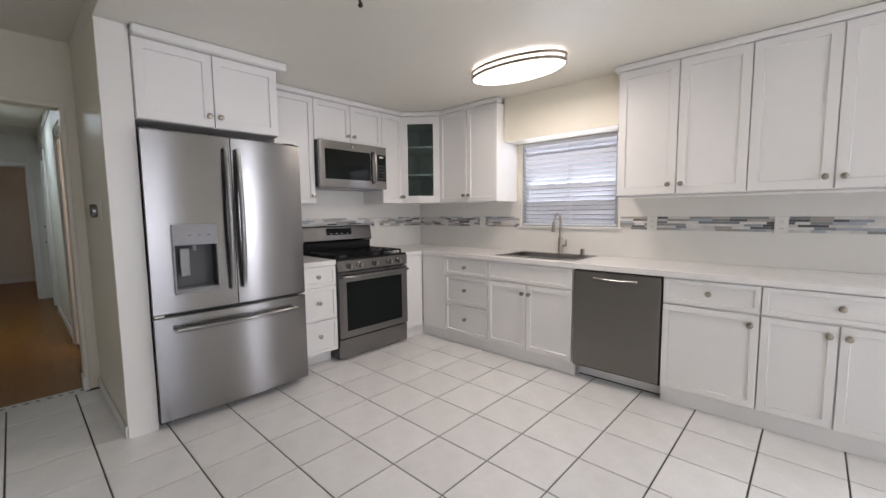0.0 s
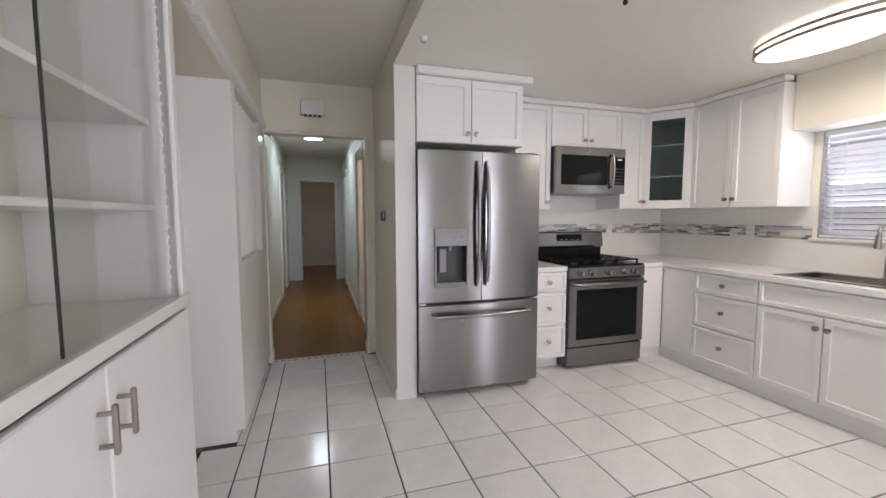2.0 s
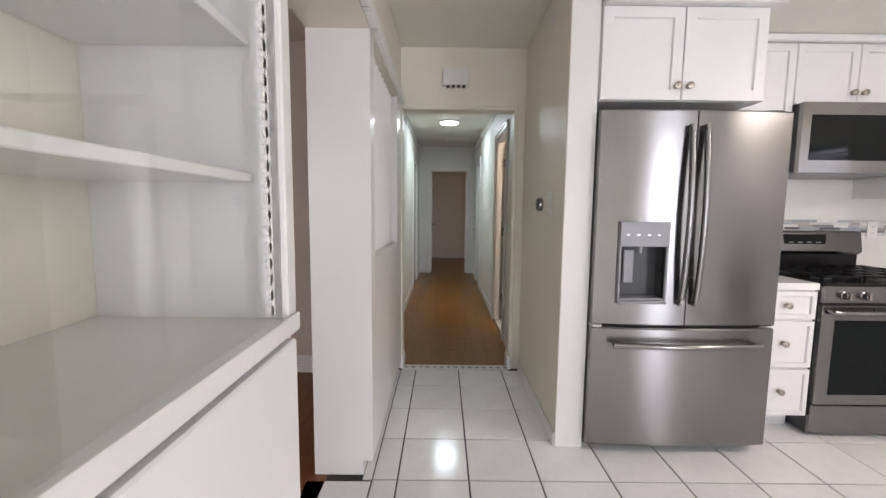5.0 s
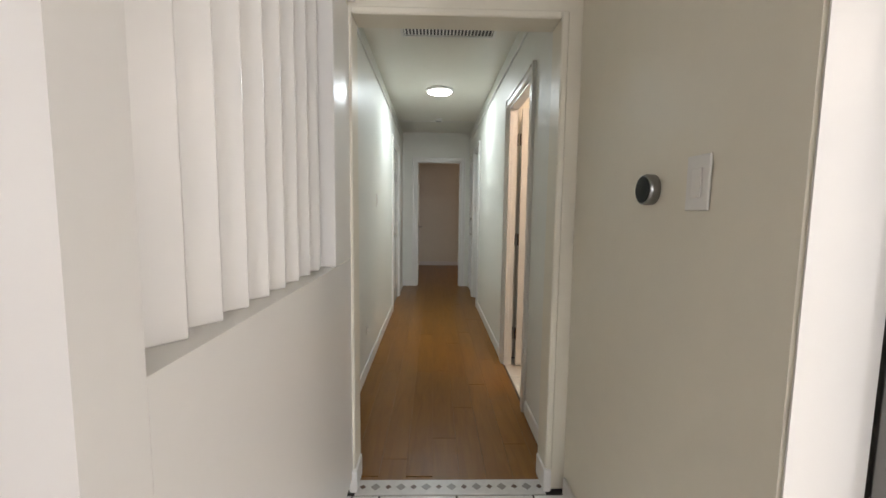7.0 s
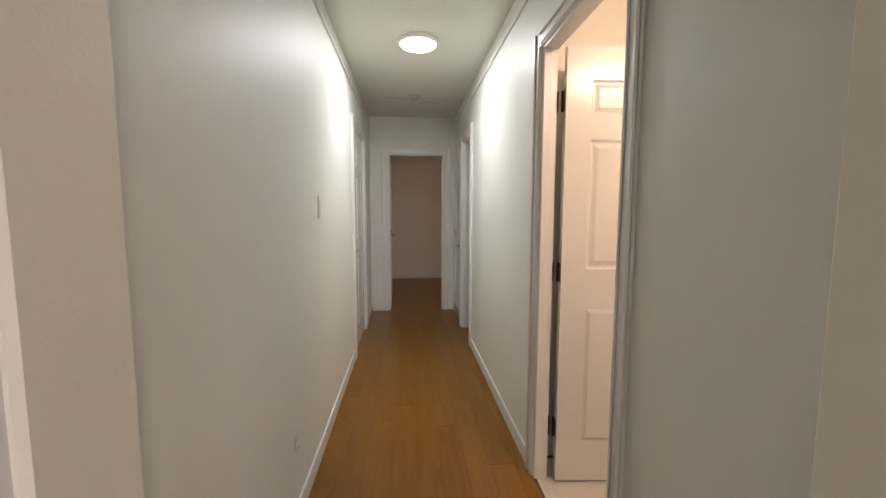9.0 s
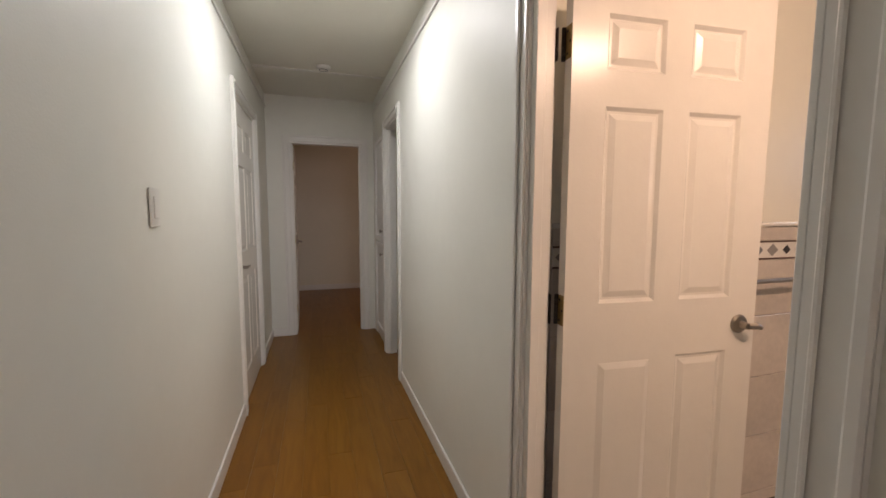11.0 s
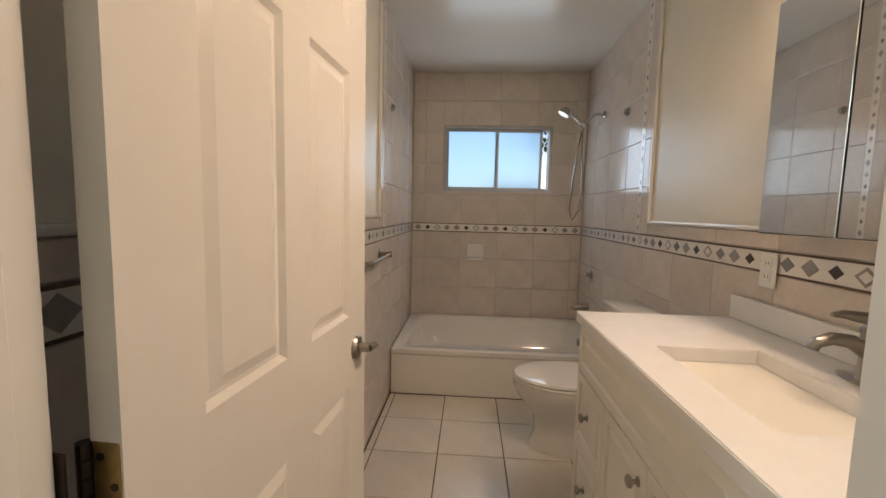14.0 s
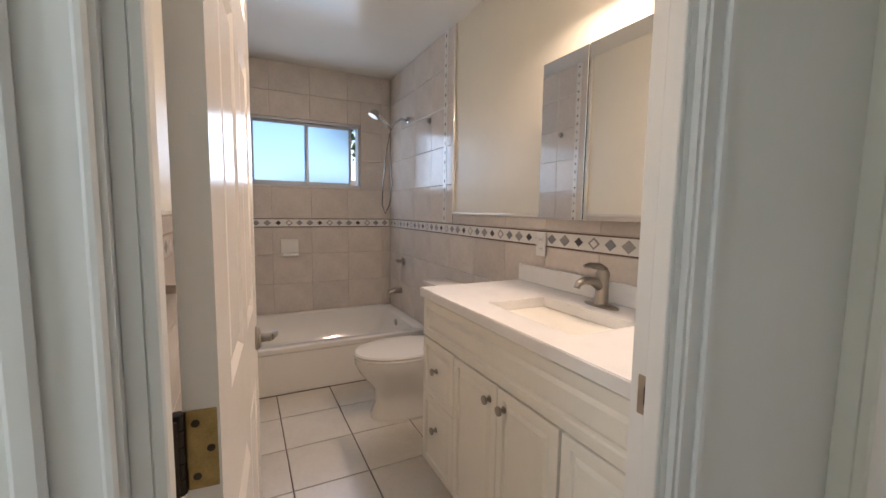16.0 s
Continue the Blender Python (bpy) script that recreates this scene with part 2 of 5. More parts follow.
AXES = {NORTH: ((1, 0, 0), (0, 0, 1), (0, -1, 0)), WEST: ((0, 1, 0), (0, 0, 1), (1, 0, 0)), SOUTH: ((-1, 0, 0), (0, 0, 1), (0, 1, 0)), EAST: ((0, -1, 0), (0, 0, 1), (-1, 0, 0))}
ORIGIN = {}


def face(side, x, y, z=0.0):
    """Local frame: x to the right along the front, y up, z out towards the viewer."""
    u, w, d = AXES[side]
    return Matrix(((u[0], w[0], d[0], x), (u[1], w[1], d[1], y), (u[2], w[2], d[2], z), (0, 0, 0, 1)))


ID = Matrix.Identity(4)


def thing(name, label, category, x, y, z, group="", kind=""):
    o = new(name)
    o.location = (x, y, z)
    o.empty_display_size = 0.1
    ORIGIN[o] = Vector((x, y, z))
    return tagged(o, label, category, group, kind)


def part(name, bm, mat, parent=None, label="", m=ID, smooth=False):
    me = bpy.data.meshes.new(name)
    bm.transform(m)
    if parent is not None:
        bm.transform(Matrix.Translation(-ORIGIN[parent]))
    bm.to_mesh(me)
    bm.free()
    me.materials.append(mat)
    if smooth:
        me.polygons.foreach_set("use_smooth", [True] * len(me.polygons))
        me.set_sharp_from_angle(angle=radians(35))
    o = new(name, me)
    ORIGIN[o] = Vector((0, 0, 0))
    if parent is not None:
        o.parent = parent
        ORIGIN[o] = ORIGIN[parent]
    if label:
        o["label"] = label
    return o


def add_box(bm, x0, x1, y0, y1, z0, z1, bevel=0.0, seg=1):
    mt = Matrix.LocRotScale(((x0 + x1) / 2, (y0 + y1) / 2, (z0 + z1) / 2), None, (abs(x1 - x0), abs(y1 - y0), abs(z1 - z0)))
    r = bmesh.ops.create_cube(bm, size=1.0, matrix=mt)
    if bevel:
        es = list({e for v in r["verts"] for e in v.link_edges})
        bmesh.ops.bevel(bm, geom=es, offset=bevel, segments=seg, affect="EDGES", profile=0.6)
    return bm


def box(x0, x1, y0, y1, z0, z1, bevel=0.0, seg=1):
    return add_box(bmesh.new(), x0, x1, y0, y1, z0, z1, bevel, seg)


def boxes(rows, bevel=0.0):
    bm = bmesh.new()
    for r in rows:
        add_box(bm, *r, bevel=bevel)
    return bm


def holed_slab(x0, x1, y0, y1, hx0, hx1, hy0, hy1, z0, z1):
    """One slab with a rectangular opening through it."""
    bm = bmesh.new()
    xs, ys = (x0, hx0, hx1, x1), (y0, hy0, hy1, y1)
    lo = [[bm.verts.new((x, y, z0)) for x in xs] for y in ys]
    hi = [[bm.verts.new((x, y, z1)) for x in xs] for y in ys]
    for j in range(3):
        for i in range(3):
            if (i, j) != (1, 1):
                bm.faces.new((hi[j][i], hi[j][i + 1], hi[j + 1][i + 1], hi[j + 1][i]))
                bm.faces.new((lo[j][i], lo[j + 1][i], lo[j + 1][i + 1], lo[j][i + 1]))
    ring = [(0, 0), (0, 1), (0, 2), (0, 3), (1, 3), (2, 3), (3, 3), (3, 2), (3, 1), (3, 0), (2, 0), (1, 0)]
    for loop in (ring, [(1, 1), (2, 1), (2, 2), (1, 2)]):
        for (a, b), (c, d) in zip(loop, loop[1:] + loop[:1]):
            bm.faces.new((lo[a][b], lo[c][d], hi[c][d], hi[a][b]))
    bmesh.ops.recalc_face_normals(bm, faces=bm.faces)
    edge = [e for e in bm.edges if all(abs(v.co.z - z1) < 1e-6 for v in e.verts) and len(e.link_faces) == 2 and e.calc_face_angle(0.0) > 1.0]
    bmesh.ops.bevel(bm, geom=edge, offset=0.003, segments=2, affect="EDGES")
    return bm


def cyl(p, q, r, r2=None, n=20, bm=None):
    bm = bm or bmesh.new()
    p, q = Vector(p), Vector(q)
    mt = Matrix.Translation((p + q) / 2) @ (q - p).to_track_quat("Z", "Y").to_matrix().to_4x4()
    bmesh.ops.create_cone(bm, cap_ends=True, segments=n, radius1=r, radius2=r if r2 is None else r2, depth=(q - p).length, matrix=mt)
    return bm


def lathe(profile, n=28, mt=ID):
    """Turned shape: profile of (radius, height) about z."""
    bm = bmesh.new()
    rings = []
    for r, z in profile:
        rings.append([bm.verts.new(mt @ Vector((r * math.cos(2 * math.pi * i / n), r * math.sin(2 * math.pi * i / n), z))) for i in range(n)])
    for a, b in zip(rings, rings[1:]):
        for i in range(n):
            bm.faces.new((a[i], a[(i + 1) % n], b[(i + 1) % n], b[i]))
    bm.faces.new(rings[0][::-1])
    bm.faces.new(rings[-1])
    return bm


def loft(rings, closed_caps=True):
    bm = bmesh.new()
    vs = [[bm.verts.new(p) for p in ring] for ring in rings]
    n = len(vs[0])
    for a, b in zip(vs, vs[1:]):
        for i in range(n):
            bm.faces.new((a[i], a[(i + 1) % n], b[(i + 1) % n], b[i]))
    if closed_caps:
        bm.faces.new(vs[0][::-1])
        bm.faces.new(vs[-1])
    bmesh.ops.recalc_face_normals(bm, faces=bm.faces)
    return bm


def tube(points, r, n=10):
    """A bent round bar through the points."""
    pts = [Vector(p) for p in points]
    rings = []
    for i, p in enumerate(pts):
        t = (pts[min(i + 1, len(pts) - 1)] - pts[max(i - 1, 0)]).normalized()
        a = t.cross(Vector((0.31, 0.17, 0.93))).normalized()
        b = t.cross(a)
        rr = r[i] if isinstance(r, (list, tuple)) else r
        rings.append([p + rr * (math.cos(2 * math.pi * k / n) * a + math.sin(2 * math.pi * k / n) * b) for k in range(n)])
    return loft(rings)


def arc(p, q, bulge, steps=12):
    p, q, bulge = Vector(p), Vector(q), Vector(bulge)
    return [p.lerp(q, i / steps) + bulge * (1 - (2 * i / steps - 1) ** 2) for i in range(steps + 1)]


def panelled(u0, u1, w0, w1, thick=0.02, rail=0.055, recess=0.011, raised=False):
    """A framed door or drawer front with its back at z=0."""
    bm = box(u0, u1, w0, w1, 0, thick)
    top = max(bm.faces, key=lambda f: f.calc_center_median().z)
    rail = min(rail, (u1 - u0) * 0.3, (w1 - w0) * 0.3)
    outer = [e for e in top.edges]
    bmesh.ops.inset_individual(bm, faces=[top], thickness=rail, depth=0)
    bmesh.ops.inset_individual(bm, faces=[top], thickness=0.005, depth=-recess)
    if raised:
        bmesh.ops.inset_individual(bm, faces=[top], thickness=0.012, depth=0)
        bmesh.ops.inset_individual(bm, faces=[top], thickness=0.018, depth=recess * 0.9)
    bmesh.ops.bevel(bm, geom=outer, offset=0.002, segments=1, affect="EDGES")
    return bm


def knob(parent, m, u, w, d, r=0.017, mat=None, label="round brushed nickel knob"):
    prof = [(r * 0.75, 0), (r * 0.75, 0.002), (r * 0.38, 0.004), (r * 0.36, 0.014), (r * 0.8, 0.017), (r, 0.021), (r * 0.95, 0.026), (r * 0.6, 0.029)]
    return part("knob", lathe(prof, 16), mat or NICKEL, parent, label, m @ Matrix.Translation((u, w, d)), smooth=True)


def six_panel(width, height, thick):
    """Moulded door slab: x from 0 to width, y up, z through its thickness."""
    us = [0, 0.11, width / 2 - 0.045, width / 2 + 0.045, width - 0.11, width]
    ws = [0, 0.19, 0.825, 1.0, 1.565, 1.665, height - 0.14, height]
    bm = bmesh.new()
    cells = []
    for z, flip in ((thick / 2, False), (-thick / 2, True)):
        vs = [[bm.verts.new((u, w, z)) for u in us] for w in ws]
        for j in range(7):
            for i in range(5):
                q = [vs[j][i], vs[j][i + 1], vs[j + 1][i + 1], vs[j + 1][i]]
                f = bm.faces.new(q[::-1] if flip else q)
                if i in (1, 3) and j in (1, 3, 5):
                    cells.append(f)
    for a, b in (((0, 0), (width, 0)), ((width, 0), (width, height)), ((width, height), (0, height)), ((0, height), (0, 0))):
        q = [bm.verts.new((*a, thick / 2)), bm.verts.new((*b, thick / 2)), bm.verts.new((*b, -thick / 2)), bm.verts.new((*a, -thick / 2))]
        bm.faces.new(q[::-1])
    for f in cells:
        bmesh.ops.inset_individual(bm, faces=[f], thickness=0.014, depth=-0.009)
        bmesh.ops.inset_individual(bm, faces=[f], thickness=0.010, depth=0)
        bmesh.ops.inset_individual(bm, faces=[f], thickness=0.026, depth=0.007)
    bmesh.ops.recalc_face_normals(bm, faces=bm.faces)
    return bm


def setting(name, rows, mat, label, bevel=0.0, category="wall"):
    o = part(name, boxes(rows, bevel), mat)
    ORIGIN[o] = Vector((0, 0, 0))
    return tagged(o, label, category, kind="structure")

# ---- the large structure ----
KC, NC, HC, BC = 2.25, 2.40, 2.42, 2.49
floor_base = setting("floor", [(-4.75, 3.1, -0.6, 3.7, -0.12, -0.006)], GROUT, "white ceramic tile floor with dark grey grout", category="floor")
floor_hall = setting("floor_hall", [(-12.1, -4.75, -3.0, 0.60, -0.12, -0.004), (-12.1, -8.0, 0.60, 3.0, -0.12, -0.004)], WOOD, "honey oak laminate floor of the hall", category="floor")
floor_living = setting("floor_living", [(-4.75, 3.1, -4.3, -0.6, -0.12, -0.004)], WOOD_D, "red-brown laminate floor of the living room", category="floor")
floor_bath = setting("floor_bath", [(-6.4, -4.75, 0.60, 4.1, -0.12, -0.006)], GROUT_B, "beige ceramic tile floor with dark grout", category="floor")
# The opening at x 1.25 to 1.95 is added, unseen, for extra daylight.
wall_north = setting("wall_north", [(-4.5, -3.0, 3.60, 3.74, 0, 2.6), (-2.10, 1.25, 3.60, 3.74, 0, 2.6), (1.95, 3.1, 3.60, 3.74, 0, 2.6), (1.25, 1.95, 3.60, 3.74, 2.08, 2.6), (-3.0, -2.10, 3.60, 3.74, 0, 1.10), (-3.0, -2.10, 3.60, 3.74, 1.87, 2.6)], PAINT, "cream painted kitchen wall with a window and an added door opening")
setting("wall_bulkhead", [(-3.045, -2.005, 3.36, 3.598, 1.87, KC - 0.002)], PAINT, "cream painted bulkhead above the kitchen window")
wall_west = setting("wall_west", [(-4.5, -4.40, 0.755, 3.598, 0, 2.6)], PAINT, "cream painted kitchen wall behind the range")
setting("wall_pillar", [(-4.69, -3.665, 0.613, 0.755, 0, 2.6)], PAINT, "cream painted wall end beside the refrigerator", bevel=0.006)
# Added white sheet that puts the wall end's daylit look into colour.
setting("trim_wall_end", [(-3.6635, -3.660, 0.615, 0.753, 0.0, KC - 0.002)], TRIM, "thin white sheet added for daylight on the wall end", category="trim")
setting("wall_hall_front", [(-4.80, -4.69, -0.57, -0.305, 0, 2.6), (-4.80, -4.69, 0.545, 0.755, 0, 2.6), (-4.80, -4.69, -0.305, 0.545, 1.975, 2.6)], PAINT, "cream painted wall with the opening to the hall")
setting("wall_hall_right", [(-5.42, -4.802, 0.60, 0.662, 0, 2.6), (-6.13, -5.42, 0.60, 0.662, 1.985, 2.6), (-8.05, -6.13, 0.60, 0.662, 0, 2.6), (-8.62, -8.05, 0.60, 0.68, 2.0, 2.6), (-8.76, -8.62, 0.60, 0.68, 0, 2.6), (-9.30, -8.76, 0.60, 0.68, 2.0, 2.6), (-9.43, -9.30, 0.60, 0.68, 0, 2.6)], PAINT_COOL, "off-white painted hall wall with doorways")
setting("wall_hall_left", [(-7.81, -4.802, -0.55, -0.45, 0, 2.6), (-8.63, -7.81, -0.55, -0.45, 2.0, 2.6), (-9.43, -8.63, -0.55, -0.45, 0, 2.6)], PAINT_COOL, "off-white painted hall wall with a closed door")
setting("wall_hall_end", [(-9.53, -9.432, -1.8, -0.235, 0, 2.6), (-9.53, -9.432, 0.472, 2.6, 0, 2.6), (-9.53, -9.432, -0.235, 0.472, 1.975, 2.6)], PAINT_COOL, "off-white painted wall at the hall's end")
setting("wall_bedroom", [(-12.0, -11.9, -1.9, 2.7, 0, 2.6), (-11.9, -9.53, -1.9, -1.8, 0, 2.6), (-11.9, -9.53, 2.6, 2.7, 0, 2.6)], PAINT, "cream painted bedroom walls in dim light")
setting("wall_side_room", [(-8.04, -7.94, 0.682, 2.6, 0, 2.6), (-9.43, -8.04, 2.5, 2.6, 0, 2.6), (-8.75, -8.68, 0.682, 2.5, 0, 2.6)], PAINT, "cream painted walls of a side room")
wall_bath_left = setting("wall_bath_left", [(-6.38, -6.276, 0.664, 4.1, 0, 2.6)], PAINT, "cream painted bathroom wall above a tiled lower half")
wall_bath_right = setting("wall_bath_right", [(-4.734, -4.64, 0.757, 4.1, 0, 2.6)], PAINT, "cream painted bathroom wall above a tiled lower half")
wall_bath_back = setting("wall_bath_back", [(-6.274, -5.99, 3.986, 4.12, 0, 2.6), (-5.035, -4.736, 3.986, 4.12, 0, 2.6), (-5.99, -5.035, 3.986, 4.12, 0, 1.455), (-5.99, -5.035, 3.986, 4.12, 2.033, 2.6)], GROUT_L, "tiled bathroom wall with a window above the tub")
setting("wall_living_west", [(-4.70, -4.60, -4.3, -0.572, 0, 2.6)], PAINT_TAN, "pinkish tan living room wall with a baseboard")
setting("wall_living_south", [(-4.7, 3.0, -4.3, -4.2, 0, 2.6)], PAINT, "cream painted living room wall")
setting("wall_east", [(3.0, 3.1, -4.3, -3.3, 0, 2.6), (3.0, 3.1, -3.3, -1.5, 0, 0.6), (3.0, 3.1, -3.3, -1.5, 2.0, 2.6), (3.0, 3.1, -1.5, -0.3, 0, 2.6), (3.0, 3.1, 1.8, 3.74, 0, 2.6), (3.0, 3.1, -0.3, 1.8, 2.12, 2.6)], PAINT, "cream painted wall with patio door and window openings")
setting("wall_half", [(-1.431, 3.0, -0.57, -0.30, 0, 0.985)], PAINT, "cream painted half wall beside the glass cabinet")
setting("wall_header", [(-4.688, 3.0, -0.57, -0.302, 1.985, 2.6)], PAINT, "cream painted header above the opening to the living room")
setting("ceiling_kitchen", [(-4.4, 3.0, 0.612, 3.6, KC, 2.60)], CEIL, "white painted lowered kitchen ceiling", category="ceiling")
setting("ceiling_nook", [(-4.69, 3.0, -0.30, 0.611, NC, 2.60)], CEIL, "white painted ceiling before the hall", category="ceiling")
setting("ceiling_living", [(-4.6, 3.0, -4.2, -0.57, NC, 2.60)], CEIL, "white painted living room ceiling", category="ceiling")
setting("ceiling_hall", [(-9.43, -4.80, -0.45, 0.60, HC, 2.60)], CEIL, "white painted hall ceiling", category="ceiling")
setting("ceiling_bath", [(-6.276, -4.734, 0.68, 3.986, BC, 2.60)], CEIL_BATH, "white glossy bathroom ceiling", category="ceiling")
setting("ceiling_rooms", [(-11.9, -9.53, -1.8, 2.6, HC, 2.60), (-9.43, -8.04, 0.68, 2.5, HC, 2.60)], CEIL, "white painted bedroom ceiling", category="ceiling")
setting("counter_half_wall", [(-1.430, 2.998, -0.62, -0.285, 0.986, 1.016)], QUARTZ, "white sill on top of the half wall", 0.004, "sill")


def casing(name, side, x, y, u0, u1, top, wide=0.065, jamb=0.09, z=0.0, stop=True):
    """Moulded casing about an opening, with its jambs going back into the wall."""
    m = face(side, x, y, z)
    o = thing(name, "white painted door casing and jambs", "door frame", x, y, z, kind="structure")
    for a, b, c, d in ((u0 - wide, u0, 0, top + wide), (u1, u1 + wide, 0, top + wide), (u0, u1, top, top + wide)):
        bm = box(a, b, c, d, 0.001, 0.012)
        if d - c > b - a:
            o1, o2 = (a, a + 0.02) if b <= u0 + 1e-6 else (b - 0.02, b)
            add_box(bm, o1, o2, c, d, 0.012, 0.022, 0.004)
            i1, i2 = (b - 0.014, b - 0.004) if b <= u0 + 1e-6 else (a + 0.004, a + 0.014)
            add_box(bm, i1, i2, c, top, 0.012, 0.018, 0.003)
        else:
            add_box(bm, a, b, d - 0.02, d, 0.012, 0.022, 0.004)
            add_box(bm, a, b, c + 0.004, c + 0.014, 0.012, 0.018, 0.003)
        part("casing", bm, TRIM, o, "", m)
    for a, b, c, d in ((u0 + 0.0005, u0 + 0.015, 0, top - 0.0005), (u1 - 0.015, u1 - 0.0005, 0, top - 0.0005), (u0 + 0.015, u1 - 0.015, top - 0.015, top - 0.0005)):
        part("jamb", box(a, b, c, d, -jamb, 0.001), TRIM, o, "", m)
        if stop:
            e = 0.012
            if d - c > b - a:
                ra, rb = (b, b + e) if a < (u0 + u1) / 2 else (a - e, a)
                part("door_stop", box(ra, rb, c, d, -jamb + 0.035, -jamb + 0.065, 0.002), TRIM, o, "", m)
    return o


def baseboard(x0, x1, y0, y1, side, h=0.085):
    t = 0.012
    rows = {NORTH: (x0, x1, y0 - t, y0 - 0.001), SOUTH: (x0, x1, y0 + 0.001, y0 + t), WEST: (x0 + 0.001, x0 + t, y0, y1), EAST: (x0 - t, x0 - 0.001, y0, y1)}[side]
    bm = box(*rows, 0, h, 0.003)
    o = part("baseboard", bm, TRIM)
    ORIGIN[o] = Vector((0, 0, 0))
    return tagged(o, "white painted wooden baseboard", "baseboard", kind="structure")


baseboard(-8.05 + 0.08, -6.13 - 0.07, 0.60, 0, NORTH)
baseboard(-5.33, -4.80, 0.60, 0, NORTH)
baseboard(-7.74, -4.80, -0.45, 0, SOUTH)
baseboard(-9.43, -8.70, -0.45, 0, SOUTH)
baseboard(-4.66, -3.665, 0.613, 0, NORTH, 0.075)
baseboard(-4.60, 0, -4.2, -0.575, WEST, 0.125)
baseboard(-4.588, 0, -4.2, -0.575, WEST, 0.085)
baseboard(-11.9, 0, -1.8, 2.6, WEST)
baseboard(-9.432, 0, -0.44, -0.30, WEST)
# return trim in the opening to the hall
hall_trim = thing("trim_hall_opening", "cream painted corner trim of the hall opening", "trim", -4.69, 0.12, 0, kind="structure")
for a, b in ((-0.335, -0.290), (0.530, 0.575)):
    part("corner_trim", box(-4.812, -4.678, a + (0.016 if a < 0 else 0), b - (0 if a < 0 else 0.016), 0, 1.99, 0.006), PAINT, hall_trim)
    part("plinth", box(-4.80, -4.665, a + (0.02 if a < 0 else -0.01), b + (0.01 if a < 0 else -0.02), 0, 0.10, 0.01, 2), TRIM, hall_trim)
part("head_trim", box(-4.81, -4.68, -0.29, 0.53, 1.962, 1.99, 0.005), PAINT, hall_trim)
# crown lines in the hall
for y0, y1 in ((-0.449, -0.435), (0.585, 0.599)):
    o = part("trim_hall_crown", box(-9.42, -4.81, y0, y1, 2.29, 2.305, 0.004), TRIM)
    tagged(o, "thin white crown moulding line along the hall", "trim", kind="structure")
o = part("trim_ceiling_batten", box(-8.64, -8.61, -0.44, 0.59, HC - 0.01, HC - 0.001, 0.003), TRIM)
tagged(o, "thin white batten across the hall ceiling", "trim", kind="structure")
casing("door_frame_bath", NORTH, 0, 0.60, -6.13, -5.42, 1.985, jamb=0.064)
casing("door_frame_bedroom", WEST, -9.432, 0, -0.235, 0.472, 1.975)
casing("door_frame_hall_left", SOUTH, 0, -0.45, 7.81, 8.63, 2.0)
casing("door_frame_side_room", NORTH, 0, 0.60, -8.62, -8.05, 2.0, jamb=0.082)


def hinge(parent, m, w, mat=BRASS):
    bm = box(-0.001, 0.003, w, w + 0.09, -0.016, 0.015, 0.0018, 2)
    for k in range(3):
        cyl((0.003, w + 0.015 + 0.03 * k, 0.008 if k % 2 else -0.006), (0.005, w + 0.015 + 0.03 * k, 0.008 if k % 2 else -0.006), 0.004, n=10, bm=bm)
    h = part("hinge", bm, mat, parent, "tarnished brass hinge leaf", m)
    for k in range(3):
        z = 0.008 if k % 2 else -0.006
        part("screw", cyl((-0.0018, w + 0.015 + 0.03 * k, z), (-0.0008, w + 0.015 + 0.03 * k, z), 0.0042, n=10), BRONZE, h, "", m)
    for k in range(5):
        part("knuckle", cyl((-0.003, w + 0.018 * k + 0.0006, -0.022), (-0.003, w + 0.018 * k + 0.0174, -0.022), 0.0068, n=12), BRONZE, h, "", m)
    part("jamb_leaf", box(-0.024, -0.0215, w, w + 0.09, -0.046, -0.018, 0.001), BRONZE, h, "", m)
    return h


def lever(parent, m, u, w, d, flip=1, sign=1, reach=1.0):
    bm = lathe([(0.031, 0), (0.031, 0.004), (0.026, 0.010), (0.012, 0.013), (0.011, 0.036), (0.006, 0.038)], 22, m @ Matrix.Translation((u, w, d)) @ Matrix.Diagonal((1, 1, sign, 1)))
    h = part("door_handle", bm, NICKEL, parent, "brushed nickel lever handle with round rose", smooth=True)
    pts = [(u, w, d + sign * 0.036), (u - flip * 0.02, w + 0.001, d + sign * 0.044), (u - flip * 0.055 * reach, w + 0.002, d + sign * 0.045), (u - flip * 0.095 * reach, w - 0.004, d + sign * 0.042), (u - flip * 0.105 * reach, w - 0.006, d + sign * 0.036)]
    part("lever", tube([m @ Vector(p) for p in pts], [0.010, 0.010, 0.009, 0.008, 0.004], 10), NICKEL, h, smooth=True)


def door_slab(name, label, m, width, height, hinges=True, flip=1, reach=1.0):
    org = m @ Vector((0, 0, 0))
    d = thing(name, label, "door", org.x, org.y, org.z, kind="structure")
    part("slab", six_panel(width, height, 0.035), DOORP, d, "", m)
    if hinges:
        for w in (0.20, 0.937, 1.69):
            hinge(d, m, w)
    lever(d, m, width - 0.065, 0.91, 0.0175, flip, 1, reach)
    lever(d, m, width - 0.065, 0.91, -0.0175, flip, -1, reach)
    part("latch_plate", box(width - 0.0005, width + 0.002, 0.88, 0.94, -0.012, 0.012, 0.001), NICKEL, d, "", m)
    return d


# bathroom door stands open against the room's wall
bath_m = Matrix.Translation((-6.086, 0.688, 0.012)) @ Matrix.Rotation(radians(85.6), 4, "Z") @ Matrix(((1, 0, 0, 0), (0, 0, -1, 0), (0, 1, 0, 0), (0, 0, 0, 1)))
door_slab("door_bath", "open white six-panel bathroom door with nickel lever", bath_m, 0.692, 1.955, flip=-1, reach=0.42)
